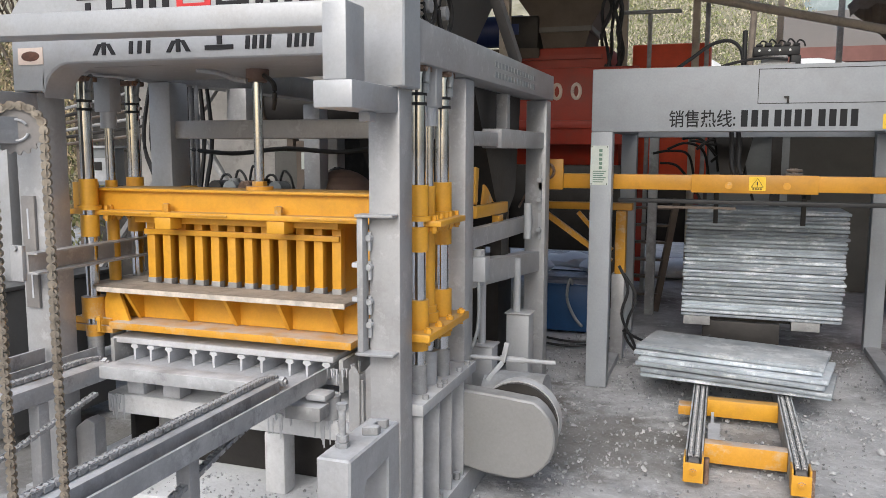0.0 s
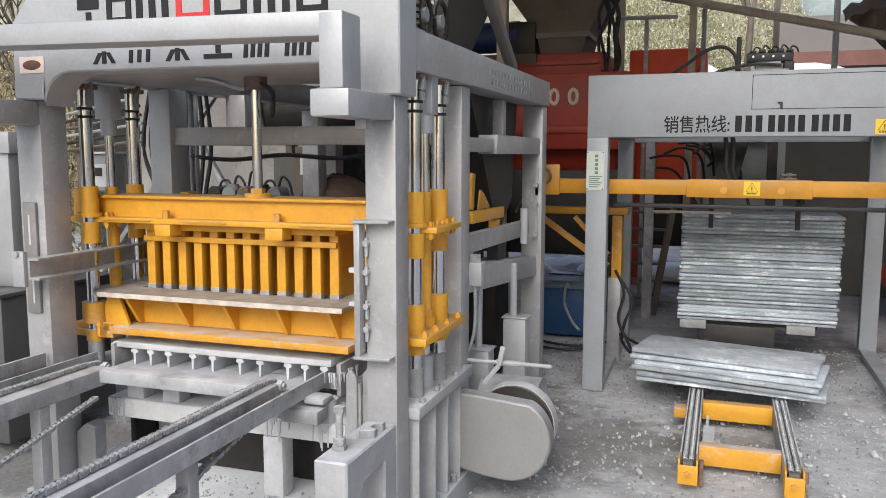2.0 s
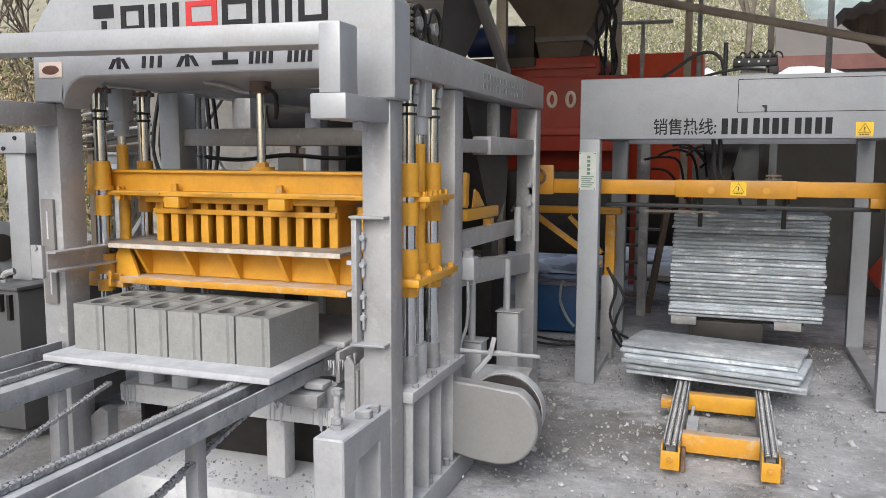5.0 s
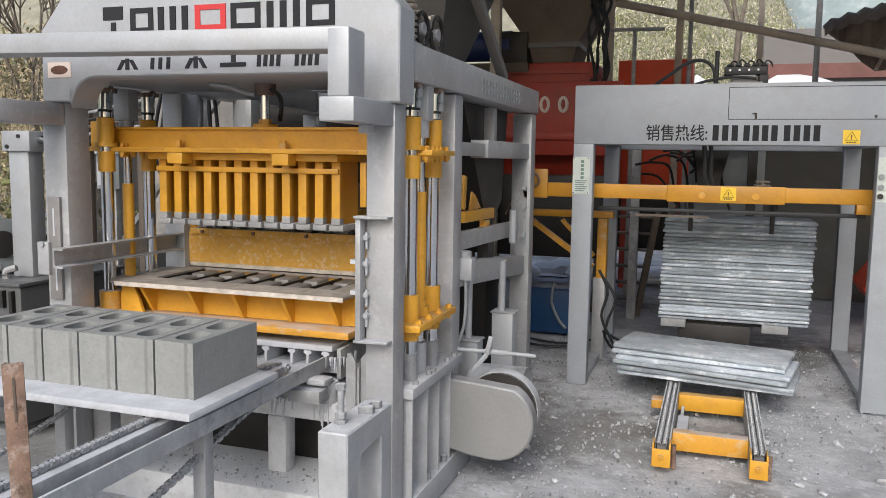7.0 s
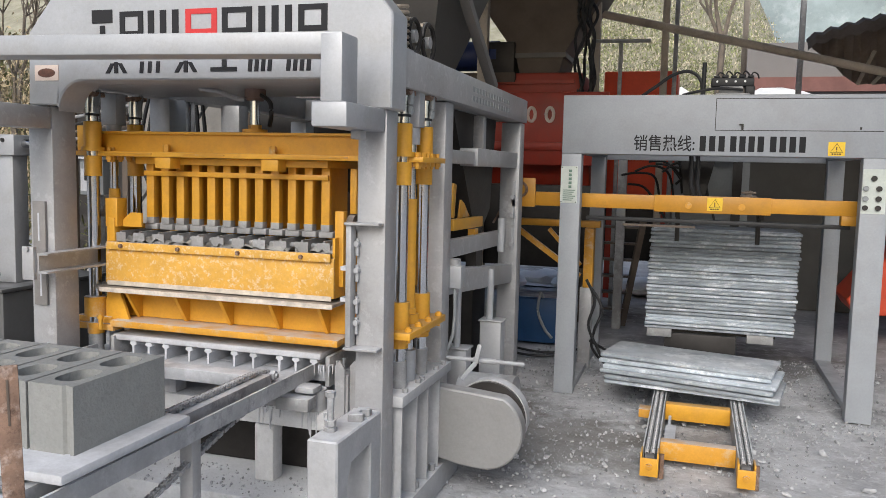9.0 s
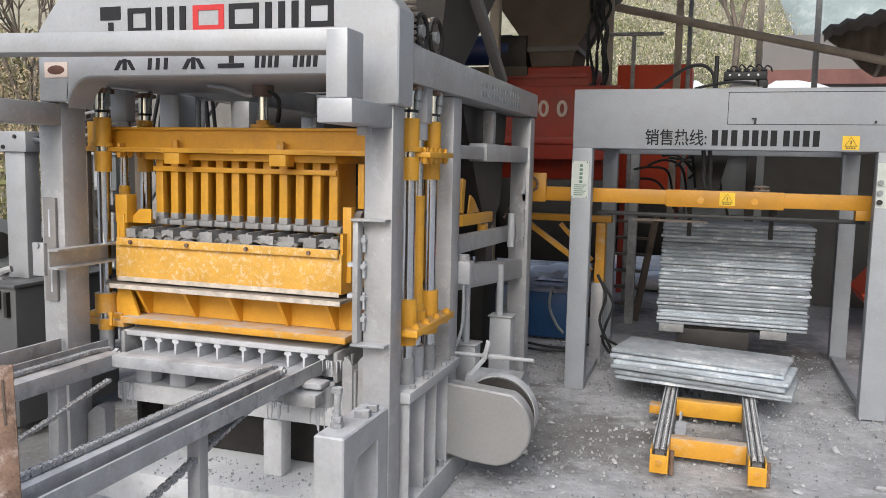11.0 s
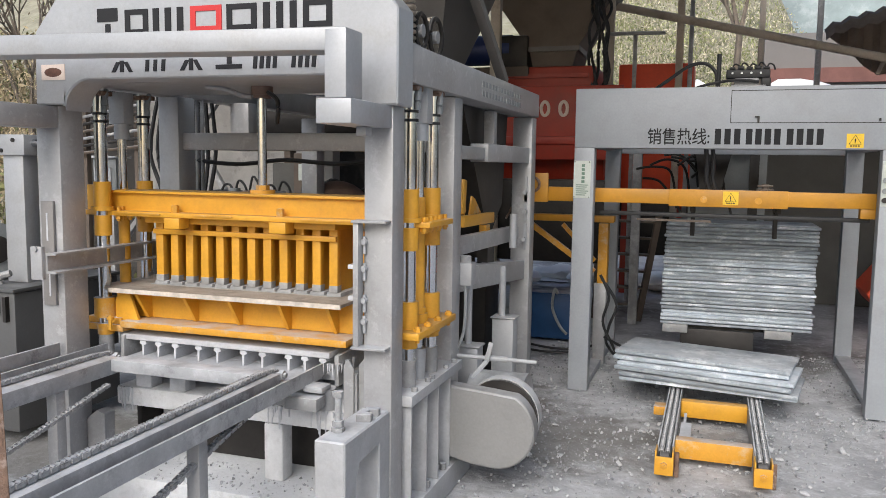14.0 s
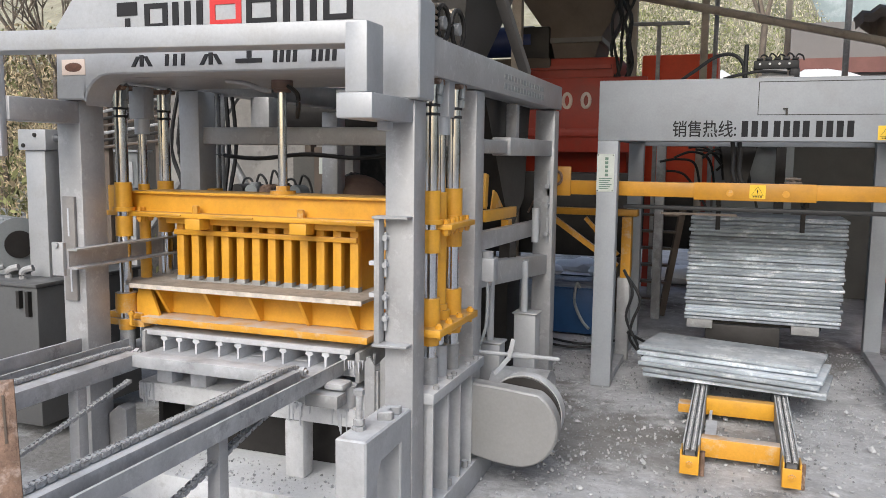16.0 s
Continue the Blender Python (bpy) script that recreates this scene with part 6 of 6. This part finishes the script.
wg = [[bm.verts.new((-2.6 + 2.7 * i / 40, 10.1 + 1.3 * j / 20, 0.0)) for j in range(21)] for i in range(41)]
for i, row in enumerate(wg):
    for j, v in enumerate(row):
        edge = min(1.0, 6 * min(i / 40, 1 - i / 40, j / 20, 1 - j / 20) + 0.05)
        v.co.z = 0.006 + edge * max(-0.02, 0.05 + 0.07 * noise.noise((v.co.x * 2.2, v.co.y * 2.2, 4)))
for i in range(40):
    for j in range(20):
        bm.faces.new((wg[i][j], wg[i + 1][j], wg[i + 1][j + 1], wg[i][j + 1]))
single("cement_heap", bm, BRIGHT_WHITE, "low white mound standing in for sunlit ground behind the mixer", "cement", kind="stuff")
# white sack shapes, also in place of the sunlit ground behind the shed
sr = random.Random(6)
for k in range(9):
    b = B()
    bmesh.ops.create_icosphere(b, subdivisions=2, radius=1, matrix=Matrix.Diagonal((0.36, 0.22, 0.10, 1)))
    for v in b.verts:
        v.co += v.co.normalized() * noise.noise(v.co * 5 + Vector((k, 0, 0))) * 0.05
    ob = single("sack", b, BRIGHT_WHITE, "white sack shape standing in for sunlit ground", "sack", "white sacks")
    ob.matrix_world = pose(-2.6 + k * 0.42 + sr.uniform(-.1, .1), 10.2 + sr.uniform(-.4, .4), 0.09, 0, 0, sr.uniform(-40, 40))
# things seen through the press
dr = thing("dark_drum", "large dark oily steel drum behind the press", "drum")
part("shell", cy(B(), (-3.4, 5.9, 1.85), (-2.3, 5.9, 1.85), 0.19, 32), DARK_STEEL, dr)
part("flange", cy(B(), (-3.42, 5.9, 1.85), (-3.39, 5.9, 1.85), 0.215, 32), BROWN_STEEL, dr)
for x in (-3.36, -2.42):
    part("cradle_post", bx(B(), x, x + 0.06, 6.0, 6.1, 0.0, 1.72, 0.004), BROWN_STEEL, dr)
pu = thing("pump_unit", "dark oily valve and pump unit behind the press", "pump")
part("manifold", bx(B(), -3.15, -2.5, 4.5, 4.75, 0.9, 1.12, 0.02), DARK_STEEL, pu)
for k in range(5):
    x = -3.05 + k * 0.11
    b = cy(B(), (x, 4.6, 1.12), (x, 4.6, 1.27 + 0.04 * (k % 2)), 0.035, 12)
    cy(b, (x, 4.54, 1.25), (x, 4.66, 1.25), 0.048, 14)
    vl = part("valve", b, (DARK_STEEL, MOTOR_GREY, RUST)[k % 3], pu)
    part("oil_line", pipe(B(), [(x, 4.6, 1.28), (x + 0.03, 4.6, 1.33 + 0.03 * (k % 3)), (x + 0.08, 4.6, 1.32), (x + 0.11, 4.6, 1.2)], 0.008, 6), BLACK, vl)
part("base", bx(B(), -3.1, -2.55, 4.5, 4.75, 0, 0.9), DARK_STEEL, pu)
part("tag", bx(B(), -2.72, -2.60, 4.49, 4.50, 1.12, 1.17), PAPER, pu)
single("sag_cable", pipe(B(), [(-2.6, 3.62, 1.50), (-2.3, 3.62, 1.475), (-2.0, 3.62, 1.50), (-1.7, 3.62, 1.485), (-1.4, 3.62, 1.515), (-1.1, 3.62, 1.50)], 0.011), BLACK, "black cable slung along the cross beam", "cable")
single("wall_behind_press", bx(B(), -7.0, -2.6, 7.6, 7.75, 0.0, 3.0), WALL_DARK, "patchy wall behind the press, interior shade put into its dark colour", "wall", kind="structure")
single("wall_plaster", bx(B(), -5.3, -3.2, 6.6, 6.75, 0.0, 2.15), PLASTER, "patchy pale plastered low wall behind the press", "wall", kind="structure")
single("concrete_pier", bx(B(), -3.33, -3.12, 5.75, 5.9, 0.0, 1.48, 0.012), WALL_GREY, "grey concrete pier behind the press", "pier")
nb = thing("notice_post", "dark steel post with two paper notices", "post")
part("shaft", bx(B(), -3.06, -2.84, 5.62, 5.70, 0.0, 1.56, 0.004), BROWN_STEEL, nb)
for x in (-3.012, -2.925):
    part("paper", bx(B(), x, x + 0.055, 5.612, 5.619, 1.345, 1.475), PAPER, nb, "pale paper notice")
rt = thing("rusty_tank", "rusty brown steel tank with a domed lid", "tank")
b = B()
for k in range(7):
    a0, a1 = k * math.pi / 14, (k + 1) * math.pi / 14
    cy(b, (-2.47, 5.2, 1.10 + 0.26 * math.sin(a0)), (-2.47, 5.2, 1.10 + 0.26 * math.sin(a1)), 0.26 * math.cos(a0), 28, max(0.004, 0.26 * math.cos(a1)))
part("lid", b, MOUNT_BROWN, rt)
part("shell", cy(B(), (-2.47, 5.2, 0.0), (-2.47, 5.2, 1.10), 0.255, 28), BROWN_STEEL, rt)
for p_, q_ in (((-5.33, 5.6, 0.02), (-3.64, 5.6, 2.10)), ((-2.87, 5.55, 0.02), (-4.06, 5.55, 1.90))):
    single("leaning_bar", bar(B(), p_, q_, 0.05, 0.04, 0.003), STEEL_DUSTY, "dusty grey steel bar leaning behind the press", "bar", "leaning bars")
sw_ = thing("switch_box", "grey switch box on a steel post", "switch box")
part("post", bx(B(), -4.80, -4.74, 5.52, 5.58, 0.0, 1.20, 0.003), STEEL_DUSTY, sw_)
part("box", bx(B(), -4.89, -4.65, 5.46, 5.60, 1.20, 1.50, 0.008), MOTOR_GREY, sw_)
part("door", bx(B(), -4.87, -4.70, 5.45, 5.459, 1.23, 1.42, 0.002), PALLET_WHITE, sw_)
part("display", bx(B(), -4.83, -4.75, 5.444, 5.449, 1.32, 1.39), DARK_STEEL, sw_)
part("hood", bx(B(), -4.92, -4.62, 5.42, 5.62, 1.50, 1.52, 0.003), PALLET_WHITE, sw_)
rack = thing("pipe_rack", "rack of dusty steel pipes beside the press", "pipe rack")
for x in (-4.62, -4.12):
    part("post", bx(B(), x, x + 0.05, 5.04, 5.09, 0.0, 1.86, 0.003), BROWN_STEEL, rack)
for k in range(6):
    part("pipe", cy(B(), (-4.75, 5.0 - 0.01 * k, 1.52 + 0.05 * k), (-3.95, 5.0 - 0.01 * k, 1.60 + 0.062 * k), 0.012, 10), (BROWN_STEEL, DARK_STEEL, STEEL_DUSTY)[k % 3], rack)
tr_ = thing("oil_trough", "long dark oily steel trough behind the press", "trough")
part("box", bx(B(), -4.3, -1.35, 5.25, 5.6, 0.0, 0.74, 0.01), DARK_STEEL, tr_)
part("rim", bx(B(), -4.32, -1.33, 5.23, 5.62, 0.74, 0.77, 0.008), BROWN_STEEL, tr_)
jr = random.Random(14)
for k in range(7):
    x = -2.9 + 0.17 * k
    part("hose", pipe(B(), [(x, 5.3, 0.76), (x + jr.uniform(-.15, .15), 5.25, 1.0), (x + jr.uniform(-.2, .2), 5.28, 1.2), (x + jr.uniform(-.3, .3), 5.4, 1.36), (x + jr.uniform(-.2, .4), 5.6, 1.2)], 0.012, 6), BLACK, tr_)
for k in range(4):
    part("fitting", cy(B(), (-2.75 + 0.3 * k, 5.26, 0.77), (-2.75 + 0.3 * k, 5.26, 0.86 + 0.05 * (k % 2)), 0.035, 12), STEEL_DUSTY, tr_)
fl = thing("feeder_linkage", "yellow lever linkage of the sliding feed box", "linkage")
part("arm", bar(B(), (-1.10, 3.84, 1.195), (-1.10, 4.44, 1.185), 0.035, 0.06, 0.004), YELLOW, fl)
part("lever", bar(B(), (-1.12, 3.90, 1.23), (-1.12, 3.93, 1.41), 0.03, 0.05, 0.004), YELLOW, fl)
part("lever", bar(B(), (-1.15, 4.02, 1.23), (-1.15, 3.99, 1.36), 0.03, 0.04, 0.004), YELLOW_WORN, fl)
part("plate", prism(B(), [(4.06, 1.22), (4.28, 1.22), (4.16, 1.30), (4.10, 1.32)], "x", -1.13, -1.12), YELLOW_WORN, fl)
part("pivot", bx(B(), -1.12, -1.08, 4.25, 4.33, 1.10, 1.15), YELLOW_WORN, fl)
part("pivot_foot", bx(B(), -1.12, -1.06, 4.22, 4.36, 0.93, 1.10), DARK_STEEL, fl)
hl = thing("hose_loom", "bundle of black hydraulic hoses", "hoses")
for k in range(10):
    q = k % 5
    part("hose", pipe(B(), [(-3.05 + 0.035 * k, 3.9 + 0.02 * q, 0.0), (-3.0 + 0.03 * k, 3.92, 0.8), (-2.98 + 0.035 * k, 3.9, 1.25), (-3.05 + 0.05 * k, 3.88, 1.55), (-2.9 + 0.035 * k, 3.8, 1.95)], 0.012, 6), BLACK, hl)


# ---- moving things ----
def rows_z(pts):
    return [(t, pose(0, 0, z)) for t, z in pts]


def motions():
    walk(head, rows_z([(0, -0.005), (0.5, -0.007), (1.0, -0.011), (2.0, -0.009), (3.0, -0.007), (3.15, 0.0), (3.3, 0.06), (3.5, 0.092), (4.0, 0.091), (4.6, 0.094), (5.6, 0.098), (6.0, 0.12),
                       (6.3, 0.212), (6.5, 0.283), (6.7, 0.288), (9.5, 0.289), (12.0, 0.293), (12.5, 0.293), (12.75, 0.283), (13.0, 0.203), (13.2, 0.098), (13.35, 0.040), (13.5, 0.028), (14.0, 0.015), (14.5, 0.007), (15.0, -0.002), (15.5, -0.006), (16.0, -0.010)]))
    walk(mould, rows_z([(0, 0.0), (2.3, 0.0), (2.5, 0.028), (2.7, 0.08), (3.0, 0.158), (3.25, 0.184), (3.5, 0.187), (5.2, 0.187), (5.4, 0.17), (5.9, 0.02), (6.1, 0.0), (9.7, 0.0), (12, -0.006), (16, -0.006)]))
    walk(feed, [(t, pose(0, y, 0)) for t, y in [(0, 0.52), (7.1, 0.52), (7.3, 0.50), (7.5, 0.36), (7.7, 0.20), (7.9, 0.05), (8.0, 0.01), (8.15, 0.0), (11.3, 0.0), (11.6, 0.06), (11.8, 0.16), (12.0, 0.28), (12.2, 0.40), (12.4, 0.50), (12.55, 0.52), (16, 0.52)]])
    ys = [(0, 0), (3.75, 0), (3.9, -0.05), (4.0, -0.09), (4.2, -0.16), (4.7, -0.36), (5.6, -0.67), (6.3, -0.82), (6.5, -0.865), (7, -0.991), (7.5, -1.111), (8, -1.235), (8.5, -1.345), (9, -1.468), (9.5, -1.58), (9.7, -1.63), (10.4, -1.85), (11.2, -2.35), (11.8, -2.45), (16, -2.45)]
    walk(fill, [(t, pose(0, y, z)) for t, y, z in [(0, 0.53, 0), (7.1, 0.53, 0), (7.3, 0.51, 0), (7.5, 0.37, 0), (7.7, 0.21, 0), (7.9, 0.05, 0), (8.0, 0.01, 0), (8.15, 0.0, 0), (9.7, 0.0, 0), (12, 0.0, -0.0082), (16, 0.0, -0.0082)]])
    walk(load, [(t, pose(0, y, 0)) for t, y in ys])
    for block, x in blocks:
        walk(block, [(t, pose(x, 3.175 + y, 0.697)) for t, y in ys])
    walk(spare, [(t, pose(0, y, 0)) for t, y in [(0, 0.62), (3.75, 0.62), (3.9, 0.57), (4.2, 0.46), (4.7, 0.26), (5.3, 0.03), (5.5, 0.0), (16, 0.0)]])
    walk(lift, [(t, pose(x, y, 1.532, 0, 0, 38)) for t, x, y in [(0, -1.24, 1.30), (0.6, -1.24, 1.30), (0.8, -1.255, 1.29), (1.0, -1.29, 1.265), (1.2, -1.34, 1.23), (1.5, -1.42, 1.175), (2.0, -1.55, 1.08), (3.0, -1.75, 0.93), (16, -1.75, 0.93)]])


motions()
